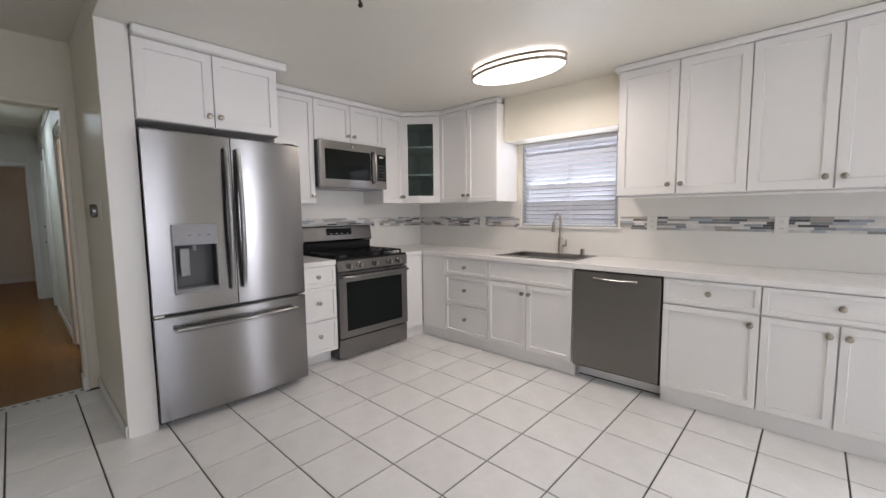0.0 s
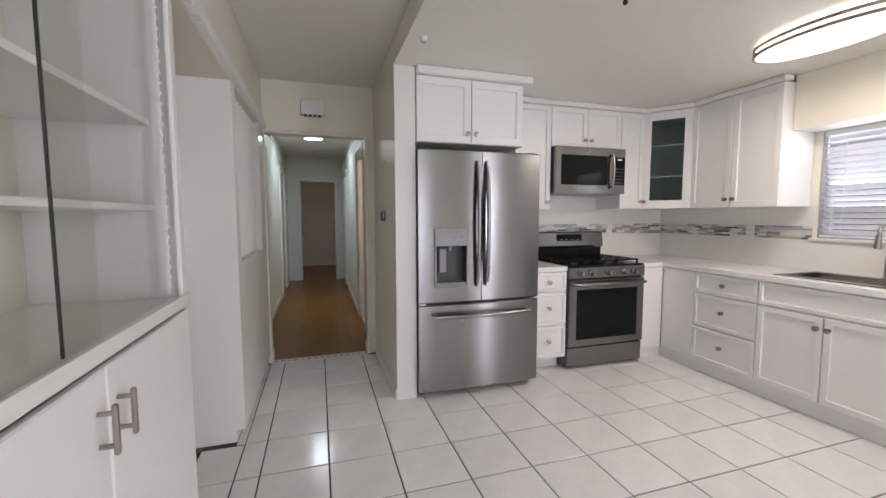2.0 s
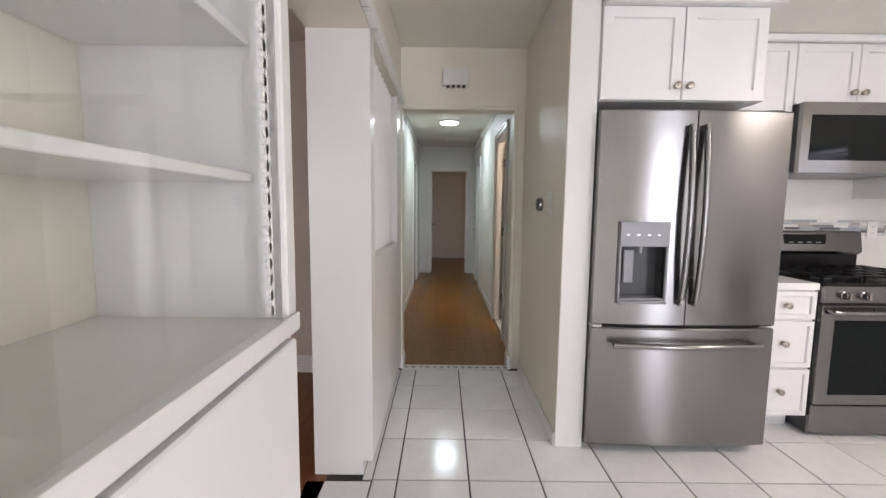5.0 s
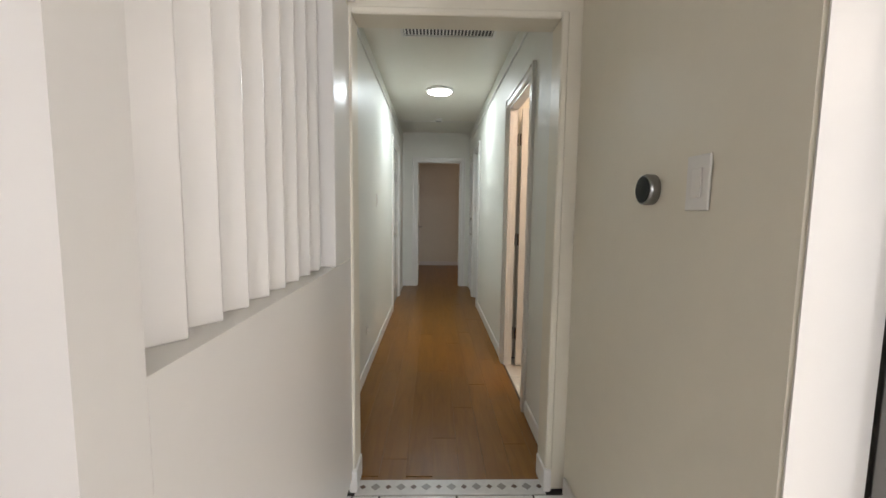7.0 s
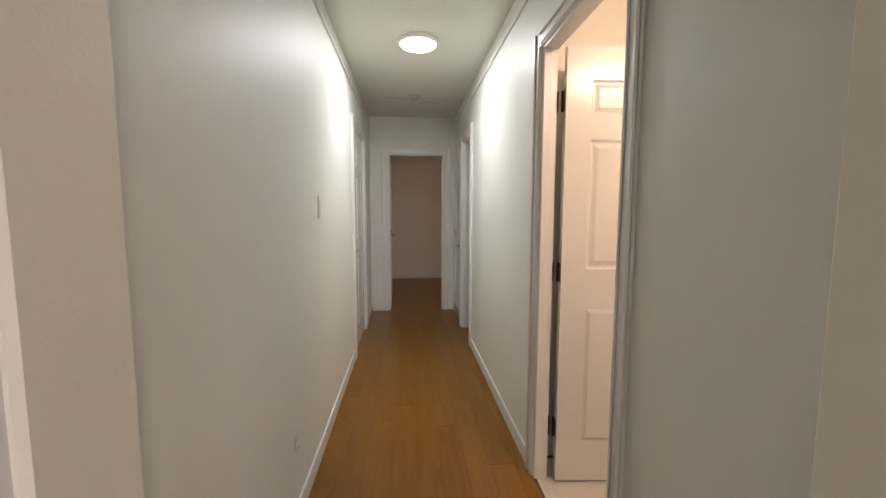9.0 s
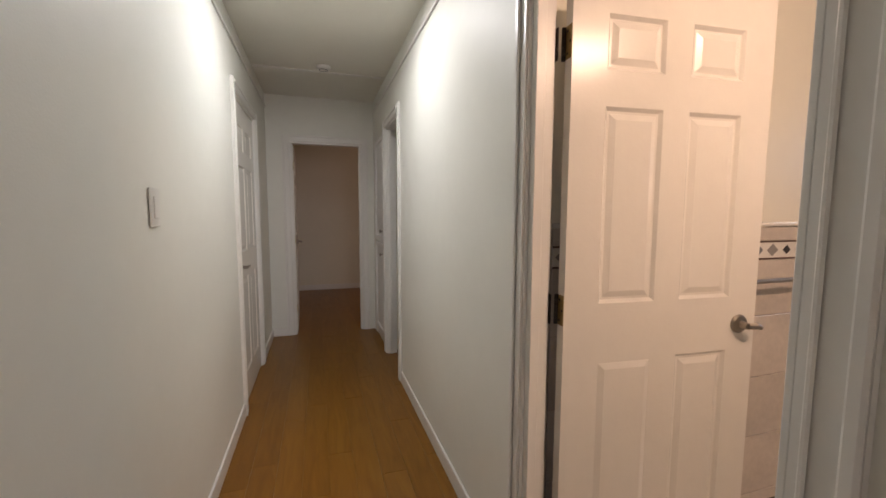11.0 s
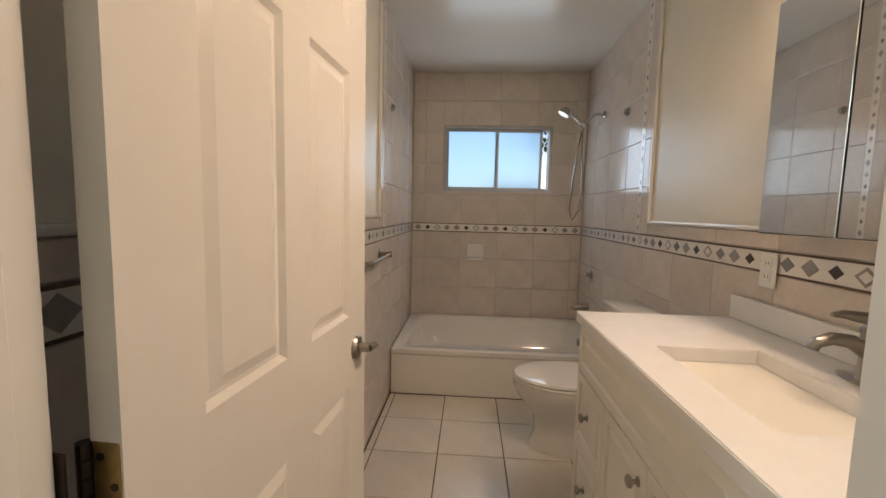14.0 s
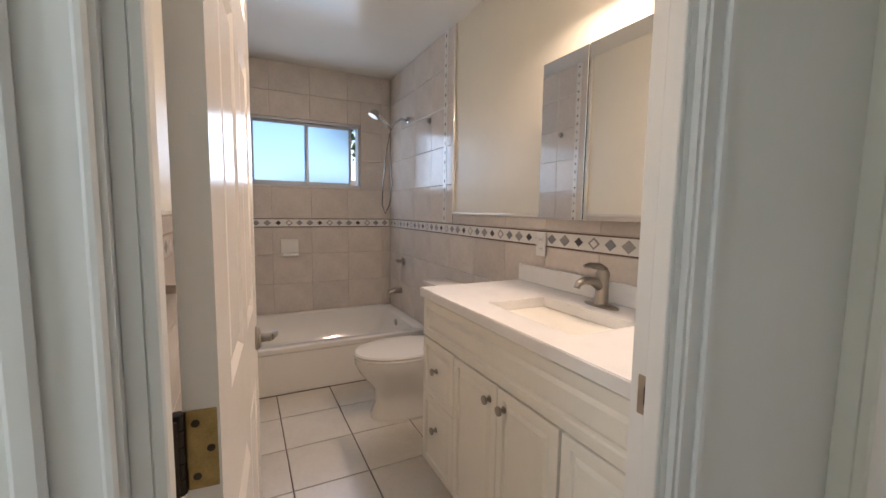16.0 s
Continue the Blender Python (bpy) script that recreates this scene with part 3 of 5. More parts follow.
hall_m = face(SOUTH, 0, -0.475) @ Matrix.Translation((7.828, 0.012, 0))
door_slab("door_hall_left", "closed white six-panel door in the hall", hall_m @ Matrix.Translation((0.784, 0, 0)) @ Matrix.Rotation(radians(180), 4, "Y"), 0.784, 1.97, False, flip=1)
bed_m = Matrix.Translation((-9.55, -0.222, 0.012)) @ Matrix.Rotation(radians(181), 4, "Z") @ Matrix(((1, 0, 0, 0), (0, 0, -1, 0), (0, 1, 0, 0), (0, 0, 0, 1)))
door_slab("door_bedroom", "open white six-panel bedroom door", bed_m, 0.69, 1.945)
strike = thing("strike_plate", "brushed nickel strike plate on the door jamb", "strike plate", -5.4352, 0.625, 0.945)
part("plate", boxes([(-5.4376, -5.4356, 0.6005, 0.648, 0.911, 0.929), (-5.4376, -5.4356, 0.6005, 0.648, 0.961, 0.979), (-5.4376, -5.4356, 0.6005, 0.620, 0.929, 0.961), (-5.4376, -5.4356, 0.637, 0.648, 0.929, 0.961)]), NICKEL, strike)
part("latch_hole", box(-5.4364, -5.4353, 0.620, 0.637, 0.929, 0.961), BLACK, strike)
for z in (0.920, 0.970):
    part("screw", cyl((-5.4385, 0.628, z), (-5.4374, 0.628, z), 0.0045, n=12), NICKEL, strike)
linen = thing("linen_cabinet", "tall white built-in linen cabinet with small knobs", "cabinet", -9.03, 0.60, 0)
part("body", box(-9.298, -8.762, 0.612, 1.05, 0.0, 1.998), CAB, linen)
for z0, z1 in ((0.10, 0.98), (1.0, 1.98)):
    dm = face(NORTH, 0, 0.612)
    p = part("door", panelled(-9.28, -8.78, z0, z1, 0.02), CAB, linen, "", dm)
    knob(p, dm, -8.82, z1 - 0.1 if z0 < 0.5 else z0 + 0.1, 0.02)

# ---- built-in screen, glass cabinet and opening to the living room ----
screen = thing("slatted_screen", "white built-in half partition with vertical angled louvres", "partition", -4.05, -0.43, 0)
part("base_panel", boxes([(-4.69, -3.516, -0.57, -0.300, 0.07, 1.010), (-4.69, -3.516, -0.57, -0.345, 0, 0.07)]), TRIM, screen)
part("end_post", boxes([(-3.515, -3.420, -0.57, -0.300, 0.07, 1.984), (-3.515, -3.420, -0.57, -0.345, 0, 0.07)]), TRIM, screen)
part("rear_post", box(-4.69, -4.43, -0.57, -0.300, 1.010, 1.984, 0.003), TRIM, screen)
for k in range(9):
    bm = box(-0.008, 0.008, -0.075, 0.075, 1.0102, 1.9835, 0.003)
    part("louvre", bm, TRIM, screen, "", Matrix.Translation((-3.60 - 0.1 * k, -0.385, 0)) @ Matrix.Rotation(radians(52), 4, "Z"))
part("back_sheet", box(-4.43, -3.515, -0.50, -0.49, 1.0102, 1.9835), TRIM, screen)
mould = thing("header_moulding", "white scalloped wooden moulding along the header", "moulding", -3.5, -0.30, 2.0)
bm = box(-4.685, -1.43, -0.301, -0.270, 2.012, 2.055, 0.006)
x = -4.66
while x < -1.45:
    cyl((x, -0.300, 2.012), (x, -0.272, 2.012), 0.018, n=8, bm=bm)
    x += 0.038
part("scalloped_strip", bm, TRIM, mould)

hutch = thing("glass_cabinet", "white built-in cabinet with sliding glass doors above", "cabinet", -1.96, -0.45, 0)
hm = face(SOUTH, 0, -0.30)
for nm, r in (("back_panel", (-2.483, -1.419, -0.70, -0.69, 0, 1.98)), ("side_panel", (-1.447, -1.419, -0.689, -0.302, 1.0165, 1.98)), ("side_panel", (-1.447, -1.4315, -0.689, -0.302, 0, 0.984)), ("side_panel", (-2.483, -2.469, -0.689, -0.302, 0, 1.98)), ("bottom_shelf", (-2.468, -1.448, -0.689, -0.302, 0.985, 1.010)), ("top_panel", (-2.468, -1.448, -0.689, -0.302, 1.955, 1.98)), ("plinth", (-2.468, -1.448, -0.689, -0.345, 0, 0.07))):
    part(nm, box(*r), PAINT if nm == "back_panel" else CAB, hutch)
for z in (1.283, 1.54):
    part("shelf", box(-2.468, -1.448, -0.688, -0.36, z, z + 0.018, 0.002), CAB, hutch)
part("stile", box(1.418, 1.460, 0.985, 1.98, -0.002, 0.012, 0.003), TRIM, hutch, "", hm)
part("stile", box(2.440, 2.483, 0.985, 1.98, -0.002, 0.012, 0.003), TRIM, hutch, "", hm)
part("stile", box(1.418, 1.458, 0.0, 0.984, -0.002, 0.012), TRIM, hutch, "", hm)
part("top_rail", box(1.472, 2.440, 1.935, 1.98, -0.002, 0.012, 0.003), TRIM, hutch, "", hm)
part("sill_rail", box(1.418, 2.483, 0.985, 1.022, 0.0125, 0.020, 0.006, 2), TRIM, hutch, "", hm)
bm = box(2.405, 2.420, 1.03, 1.934, -0.012, -0.006)
w = 1.04
while w < 1.93:
    cyl((2.405, w, -0.012), (2.405, w, -0.006), 0.011, n=10, bm=bm)
    w += 0.03
part("scalloped_trim", bm, TRIM, hutch, "", hm)
for a, b, dz in ((1.515, 1.99, -0.006), (1.88, 2.40, -0.016)):
    p = part("glass_pane", box(a + 0.004, b, 1.012, 1.954, dz - 0.005, dz), GLASS, hutch, "clear sliding glass pane with dark polished edge", hm)
    p.visible_shadow = False
    part("pane_edge", box(a, a + 0.004, 1.012, 1.954, dz - 0.005, dz), GLASS_EDGE, p, "", hm)
q = part("finger_pull", box(1.577, 1.583, 1.425, 1.525, -0.0055, -0.0045, 0.001), GLASS_EDGE, hutch, "", hm)
for a, b, hx in ((1.460, 1.935, 1.897), (1.939, 2.462, 1.976)):
    p = part("door", box(a, b, 0.075, 0.972, 0.000, 0.019, 0.004), CAB, hutch, "", hm)
    hb = part("handle", box(hx - 0.006, hx + 0.006, 0.812, 0.912, 0.042, 0.052, 0.003), NICKEL, p, "brushed nickel bar pull", hm)
    for w in (0.83, 0.895):
        cyl((hx, w, 0.019), (hx, w, 0.044), 0.005, n=10, bm=(bmx := bmesh.new()))
        part("handle_post", bmx, NICKEL, p, "", hm)

part("catch", box(-2.497, -2.4835, -0.332, -0.306, 0.79, 0.84, 0.004, 2), PLASTIC, hutch, "small white plastic catch")

# ---- kitchen cabinets ----
NB, NU = face(NORTH, 0, 3.035), face(NORTH, 0, 3.28)
WB, WU = face(WEST, -3.80, 0), face(WEST, -4.085, 0)
CT, CB = 0.862, 0.825


def base_unit(name, label, m, u0, u1, depth, fronts, toe=0.105):
    """fronts: rows of (u0, u1, w0, w1, knob u or None, knob w, piece name)."""
    o = m @ Vector(((u0 + u1) / 2, 0, -depth / 2))
    t = thing(name, label, "cabinet", o.x, o.y, 0, group="kitchen base cabinets")
    part("body", boxes([(u0 + 0.001, u1 - 0.001, 0.11, CB - 0.001, -depth, 0), (u0 + 0.001, u1 - 0.001, 0, 0.1105, -depth, -toe)]), CAB, t, "", m)
    for a, b, c, d, ku, kw, nm in fronts:
        if nm == "filler_panel":
            p = part(nm, box(a + 0.002, b - 0.002, c - 0.004, d, 0, 0.02, 0.002), CAB, t, "", m)
        else:
            p = part(nm, panelled(a + 0.004, b - 0.004, c + 0.004, d - 0.004, 0.02, 0.05 if d - c > 0.3 else 0.035), CAB, t, "", m)
        if ku is not None:
            knob(p, m, ku, kw, 0.02)
    return t


def wall_unit(name, label, m, u0, u1, w0, w1, depth, doors, rail=0.06):
    o = m @ Vector(((u0 + u1) / 2, 0, -depth / 2))
    t = thing(name, label, "cabinet", o.x, o.y, w0, group="kitchen wall cabinets")
    part("body", box(u0 + 0.001, u1 - 0.001, w0, w1, -depth, 0), CAB, t, "", m)
    for a, b, ku in doors:
        p = part("door", panelled(a + 0.003, b - 0.003, w0 + 0.002, w1 - 0.002, 0.02, rail), CAB, t, "", m)
        if ku is not None:
            knob(p, m, ku, w0 + 0.065, 0.02)
    return t


def drawers3(u0, u1):
    c = (u0 + u1) / 2
    return [(u0, u1, 0.66, CB - 0.005, c, 0.74, "drawer"), (u0, u1, 0.39, 0.655, c, 0.53, "drawer"), (u0, u1, 0.115, 0.385, c, 0.26, "drawer")]


base_unit("base_cabinet", "narrow white three-drawer base cabinet beside the range", WB, 1.70, 2.034, 0.598, drawers3(1.70, 2.034))
base_unit("base_cabinet", "white blank corner base cabinet beside the range", WB, 2.797, 3.034, 0.598, [(2.797, 3.012, 0.115, CB - 0.005, None, 0, "filler_panel")], 0.04)
base_unit("base_cabinet", "white corner filler base cabinet under the counter", NB, -3.799, -3.475, 0.563, [(-3.775, -3.475, 0.115, CB - 0.005, None, 0, "filler_panel")], 0.08)
base_unit("base_cabinet", "white three-drawer base cabinet with shaker fronts", NB, -3.475, -2.98, 0.563, drawers3(-3.475, -2.98))
base_unit("base_cabinet", "white sink base cabinet with two shaker doors", NB, -2.98, -2.205, 0.563, [(-2.98, -2.205, 0.66, CB - 0.005, None, 0, "false_front"), (-2.98, -2.595, 0.115, 0.655, -2.625, 0.58, "door"), (-2.595, -2.205, 0.115, 0.655, -2.565, 0.58, "door")])
base_unit("base_cabinet", "white base cabinet with one drawer over one door", NB, -1.61, -1.122, 0.563, [(-1.61, -1.122, 0.66, CB - 0.005, -1.366, 0.745, "drawer"), (-1.61, -1.122, 0.115, 0.655, -1.165, 0.595, "door")])
base_unit("base_cabinet", "white base cabinet with one wide drawer over two doors", NB, -1.122, -0.49, 0.563, [(-1.122, -0.49, 0.66, CB - 0.005, -0.806, 0.745, "drawer"), (-1.122, -0.81, 0.115, 0.655, -0.845, 0.6, "door"), (-0.81, -0.49, 0.115, 0.655, -0.775, 0.6, "door")])
base_unit("base_cabinet", "white base cabinet at the counter's end", NB, -0.49, 0.14, 0.563, [(-0.49, 0.14, 0.66, CB - 0.005, -0.17, 0.745, "drawer"), (-0.49, -0.175, 0.115, 0.655, -0.21, 0.6, "door"), (-0.175, 0.14, 0.115, 0.655, -0.14, 0.6, "door")])

wall_unit("wall_cabinet", "white two-door cabinet above the refrigerator", face(WEST, -3.665, 0), 0.757, 1.545, 1.765, 2.195, 0.733, [(0.757, 1.148, 1.118), (1.148, 1.545, 1.178)], 0.07)
wall_unit("wall_cabinet", "tall narrow white wall cabinet beside the microwave", WU, 1.70, 2.045, 1.325, 2.205, 0.313, [(1.70, 2.045, 2.015)])
wall_unit("wall_cabinet", "short white two-door cabinet above the microwave", WU, 2.045, 2.77, 1.865, 2.205, 0.313, [(2.045, 2.41, 2.378), (2.41, 2.77, 2.442)])
wall_unit("wall_cabinet", "narrow white wall cabinet beside the glass corner cabinet", WU, 2.77, 3.03, 1.335, 2.205, 0.313, [(2.77, 3.03, 3.0)])
wall_unit("wall_cabinet", "white two-door wall cabinet beside the window", NU, -3.765, -3.05, 1.335, 2.205, 0.318, [(-3.765, -3.405, -3.437), (-3.405, -3.05, -3.375)])
wall_unit("wall_cabinet", "large white two-door wall cabinet with shaker doors", NU, -2.0, -1.243, 1.345, 2.205, 0.318, [(-2.0, -1.62, -1.665), (-1.62, -1.243, -1.59)], 0.07)
wall_unit("wall_cabinet", "large white two-door wall cabinet with shaker doors", NU, -1.243, -0.49, 1.345, 2.205, 0.318, [(-1.243, -0.868, -0.905), (-0.868, -0.49, -0.83)], 0.07)
wall_unit("wall_cabinet", "large white two-door wall cabinet with shaker doors", NU, -0.49, 0.14, 1.345, 2.205, 0.318, [(-0.49, -0.175, -0.21), (-0.175, 0.14, -0.14)], 0.07)
# light rail under the wall cabinets and crown above them
for nm, rows, lab in (("trim_light_rail", [(-2.0, 0.14, 3.285, 3.30, 1.322, 1.344)], "white light rail under the wall cabinets"), ("trim_crown", [(-2.03, 0.17, 3.235, 3.32, 2.207, 2.248), (-3.74, -3.03, 3.235, 3.32, 2.207, 2.248), (-4.10, -4.035, 1.60, 3.02, 2.207, 2.248), (-3.69, -3.60, 0.757, 1.60, 2.197, 2.248)], "white crown moulding above the kitchen cabinets")):
    tagged(part(nm, boxes(rows, 0.008), CAB), lab, "trim", kind="structure")

# diagonal corner cabinet with a glass door
pa, pb = Vector((-4.083, 3.032, 0)), Vector((-3.767, 3.279, 0))
dv = (pb - pa).normalized()
cm = Matrix(((dv.x, 0, dv.y, pa.x), (dv.y, 0, -dv.x, pa.y), (0, 1, 0, 0), (0, 0, 0, 1)))
L = (pb - pa).length
corner = thing("corner_cabinet", "white diagonal corner cabinet with a frosted glass door", "cabinet", -4.1, 3.3, 1.335, group="kitchen wall cabinets")
bm = bmesh.new()
for z0, z1 in ((1.335, 1.353), (1.62, 1.63), (1.90, 1.91), (2.187, 2.205)):
    ring = [(-4.398, 3.034), (-4.086, 3.034), (-3.769, 3.282), (-3.769, 3.598), (-4.398, 3.598)]
    lo, hi = [bm.verts.new((x, y, z0)) for x, y in ring], [bm.verts.new((x, y, z1)) for x, y in ring]
    bm.faces.new(lo[::-1])
    bm.faces.new(hi)
    for i in range(5):
        bm.faces.new((lo[i], lo[(i + 1) % 5], hi[(i + 1) % 5], hi[i]))
part("shelves", bm, CAB, corner)
part("back", boxes([(-4.399, -4.392, 3.034, 3.599, 1.335, 2.205), (-4.392, -3.769, 3.592, 3.599, 1.335, 2.205)]), CAB, corner)
dr = part("door", boxes([(0.002, 0.07, 1.337, 2.203, 0, 0.02), (L - 0.07, L - 0.002, 1.337, 2.203, 0, 0.02), (0.07, L - 0.07, 1.337, 1.41, 0, 0.02), (0.07, L - 0.07, 2.13, 2.203, 0, 0.02)], 0.002), CAB, corner, "", cm)
part("glass_pane", box(0.07, L - 0.07, 1.41, 2.13, 0.006, 0.010), sheet_glass("grey_textured_glass", (0.72, 0.79, 0.78), 0.2), dr, "grey textured glass pane", cm)
knob(dr, cm, 0.03, 1.40, 0.02)
tagged(part("trim_crown", box(-0.02, L + 0.02, 2.207, 2.248, -0.03, 0.04, 0.008), CAB, None, "", cm), "white crown moulding above the corner cabinet", "trim", kind="structure")

# toe boards under the base cabinets
for rows, lab in (([(-3.852, -2.203, 3.066, 3.082, 0, 0.109)], "white toe board under the sink run"), ([(-1.612, 0.14, 3.066, 3.082, 0, 0.109)], "white toe board under the drawer cabinets"), ([(-3.852, -3.836, 2.798, 3.065, 0, 0.109)], "white toe board beside the range")):
    tagged(part("trim_toe_board", boxes(rows), CAB), lab, "trim", kind="structure")

# worktop
worktop = thing("worktop", "white quartz kitchen worktop with eased edge", "worktop", -2.2, 3.3, CB)
SX0, SX1, SY0, SY1 = -2.93, -2.26, 3.13, 3.50
part("slab", holed_slab(-3.775, 0.16, 3.005, 3.598, SX0, SX1, SY0, SY1, CB, CT), QUARTZ, worktop)
part("corner_slab", box(-4.398, -3.7752, 2.80, 3.598, CB, CT, 0.002), QUARTZ, worktop)
part("short_slab", box(-4.398, -3.775, 1.685, 2.034, CB, CT, 0.002), QUARTZ, worktop)
sink = thing("kitchen_sink", "stainless steel drop-in kitchen sink", "sink", -2.6, 3.31, CT)
part("rim", boxes([(SX0 - 0.02, SX0 + 0.012, SY0 - 0.03, SY1 + 0.05, CT + 0.0005, CT + 0.006), (SX1 - 0.012, SX1 + 0.02, SY0 - 0.03, SY1 + 0.05, CT + 0.0005, CT + 0.006), (SX0, SX1, SY0 - 0.03, SY0 + 0.012, CT + 0.0008, CT + 0.0063), (SX0, SX1, SY1 - 0.012, SY1 + 0.05, CT + 0.0008, CT + 0.0063)], 0.002), STEEL, sink)
part("bowl", boxes([(SX0 + 0.002, SX0 + 0.006, SY0, SY1, 0.66, CT), (SX1 - 0.006, SX1 - 0.002, SY0, SY1, 0.66, CT), (SX0, SX1, SY0 + 0.002, SY0 + 0.006, 0.66, CT), (SX0, SX1, SY1 - 0.006, SY1 - 0.002, 0.66, CT), (SX0, SX1, SY0, SY1, 0.655, 0.66)]), STEEL, sink)
fx, fy = -2.56, 3.525
fau = thing("kitchen_faucet", "brushed nickel pull-down gooseneck kitchen faucet", "faucet", fx, fy, CT)
part("base", lathe([(0.027, 0), (0.027, 0.006), (0.021, 0.012), (0.020, 0.13), (0.015, 0.145)], 20, Matrix.Translation((fx, fy, CT + 0.0065))), NICKEL, fau, smooth=True)
sp = [(fx, fy, CT + 0.14), (fx, fy, CT + 0.27)] + [(fx, fy - 0.06 + 0.06 * math.cos(a), CT + 0.29 + 0.06 * math.sin(a)) for a in np.linspace(0.2, math.pi - 0.1, 9)]
part("spout", tube(sp, 0.011, 12), NICKEL, fau, smooth=True)
part("spray_head", tube([(fx, fy - 0.121, CT + 0.29), (fx, fy - 0.128, CT + 0.25), (fx, fy - 0.134, CT + 0.20)], [0.012, 0.016, 0.018], 14), NICKEL, fau, smooth=True)
part("lever", tube([(fx + 0.018, fy, CT + 0.075), (fx + 0.05, fy, CT + 0.08), (fx + 0.055, fy - 0.005, CT + 0.13)], [0.012, 0.011, 0.006], 10), NICKEL, fau, smooth=True)
soap = thing("air_gap_cap", "short brushed nickel air gap beside the sink", "air gap", -2.36, 3.53, CT)
part("cap", lathe([(0.022, 0), (0.022, 0.004), (0.017, 0.006), (0.017, 0.045), (0.014, 0.05)], 18, Matrix.Translation((-2.36, 3.53, CT + 0.0065))), NICKEL, soap, smooth=True)

# ---- appliances ----


def refrigerator():
    m = face(WEST, -3.675, 0)
    f = thing("refrigerator", "stainless steel french-door refrigerator with water dispenser", "refrigerator", -3.95, 1.20, 0)
    u0, u1, mid = 0.759, 1.665, 1.205
    part("body", boxes([(u0 + 0.01, u1 - 0.01, 0.03, 1.70, -0.71, -0.012)], 0.004), GREYP, f, "grey cabinet body", m)
    for a, b in ((u0 + 0.012, u0 + 0.09), (u1 - 0.09, u1 - 0.012)):
        part("hinge_cover", box(a, b, 1.70, 1.725, -0.12, 0.03, 0.004), DARK, f, "", m)
        part("foot", box(a, a + 0.05, 0, 0.03, -0.08, -0.03), DARK, f, "", m)

    def front(a, b, c, d, name):
        n = 10
        rings = []
        for k in range(n + 1):
            t = k / n
            zz = 0.065 + 0.02 * (1 - (2 * ((a + (b - a) * t) - u0) / (u1 - u0) - 1) ** 2)
            uu = a + (b - a) * t
            rings.append([(uu, c, 0), (uu, c, zz - 0.008), (uu, c + 0.008, zz), (uu, d - 0.008, zz), (uu, d, zz - 0.008), (uu, d, 0)])
        return part(name, loft(rings), STEEL, f, "", m, smooth=True)

    def holed(a, b, c, d, ha, hb, hc, hd, name):
        """A bowed door with an opening through it for the dispenser."""
        bm = bmesh.new()
        us = [a + (ha - a) * k / 3 for k in range(4)] + [ha + (hb - ha) * k / 4 for k in range(1, 5)] + [hb + (b - hb) * k / 3 for k in range(1, 4)]
        cols = []
        for uu in us:
            zz = 0.065 + 0.02 * (1 - (2 * (uu - u0) / (u1 - u0) - 1) ** 2)
            cols.append([bm.verts.new(p) for p in ((uu, c, 0), (uu, c, zz - 0.008), (uu, c + 0.008, zz), (uu, hc, zz), (uu, hd, zz), (uu, d - 0.008, zz), (uu, d, zz - 0.008), (uu, d, 0))])
        for i, (p, q) in enumerate(zip(cols, cols[1:])):
            for j in range(7):
                if not (j == 3 and 3 <= i < 7):
                    bm.faces.new((p[j], q[j], q[j + 1], p[j + 1]))
        bm.faces.new(cols[0])
        bm.faces.new(cols[-1][::-1])
        bmesh.ops.recalc_face_normals(bm, faces=bm.faces)
        return part(name, bm, STEEL, f, "", m, smooth=True)

    left = holed(u0, mid - 0.003, 0.672, 1.712, 0.877, 1.093, 0.80, 1.065, "left_door")
    right = front(mid + 0.003, u1, 0.672, 1.712, "right_door")
    drawer = front(u0, u1, 0.045, 0.660, "freezer_drawer")
    for p, hu in ((left, mid - 0.035), (right, mid + 0.035)):
        h = part("handle", tube(arc((hu, 0.78, 0.10), (hu, 1.64, 0.10), (0, 0, 0.03), 14), 0.0145, 12), STEEL, p, "long curved stainless handle", m, smooth=True)
        for w in (0.80, 1.62):
            part("handle_mount", cyl((hu, w, 0.075), (hu, w, 0.12), 0.012), STEEL, p, "", m)
    part("handle", tube(arc((u0 + 0.09, 0.585, 0.115), (u1 - 0.09, 0.585, 0.115), (0, 0, 0.025), 14), 0.0145, 12), STEEL, drawer, "long curved stainless handle", m, smooth=True)
    for u in (u0 + 0.11, u1 - 0.11):
        part("handle_mount", cyl((u, 0.585, 0.07), (u, 0.585, 0.12), 0.012), STEEL, drawer, "", m)
    a, b = 0.865, 1.105
    disp = part("dispenser", boxes([(a, b, 1.065, 1.185, 0.06, 0.094), (a, a + 0.012, 0.80, 1.065, 0.06, 0.092), (b - 0.012, b, 0.80, 1.065, 0.06, 0.092), (a, b, 0.785, 0.80, 0.06, 0.096)], 0.003), GREYP, left, "grey water and ice dispenser", m)
    for k in range(4):
        part("button", box(a + 0.03 + 0.05 * k, a + 0.045 + 0.05 * k, 1.12, 1.124, 0.094, 0.0945), STEEL, disp, "", m)
    part("recess", boxes([(a + 0.012, b - 0.012, 0.80, 1.065, -0.006, -0.002), (a + 0.0095, a + 0.012, 0.80, 1.065, -0.006, 0.078), (b - 0.012, b - 0.0095, 0.80, 1.065, -0.006, 0.078), (a + 0.012, b - 0.012, 1.065, 1.068, -0.006, 0.078)]), DARK, disp, "dark recess of the dispenser", m)
    part("drip_tray", box(a + 0.012, b - 0.012, 0.80, 0.812, -0.002, 0.086, 0.003), GREYP, disp, "", m)
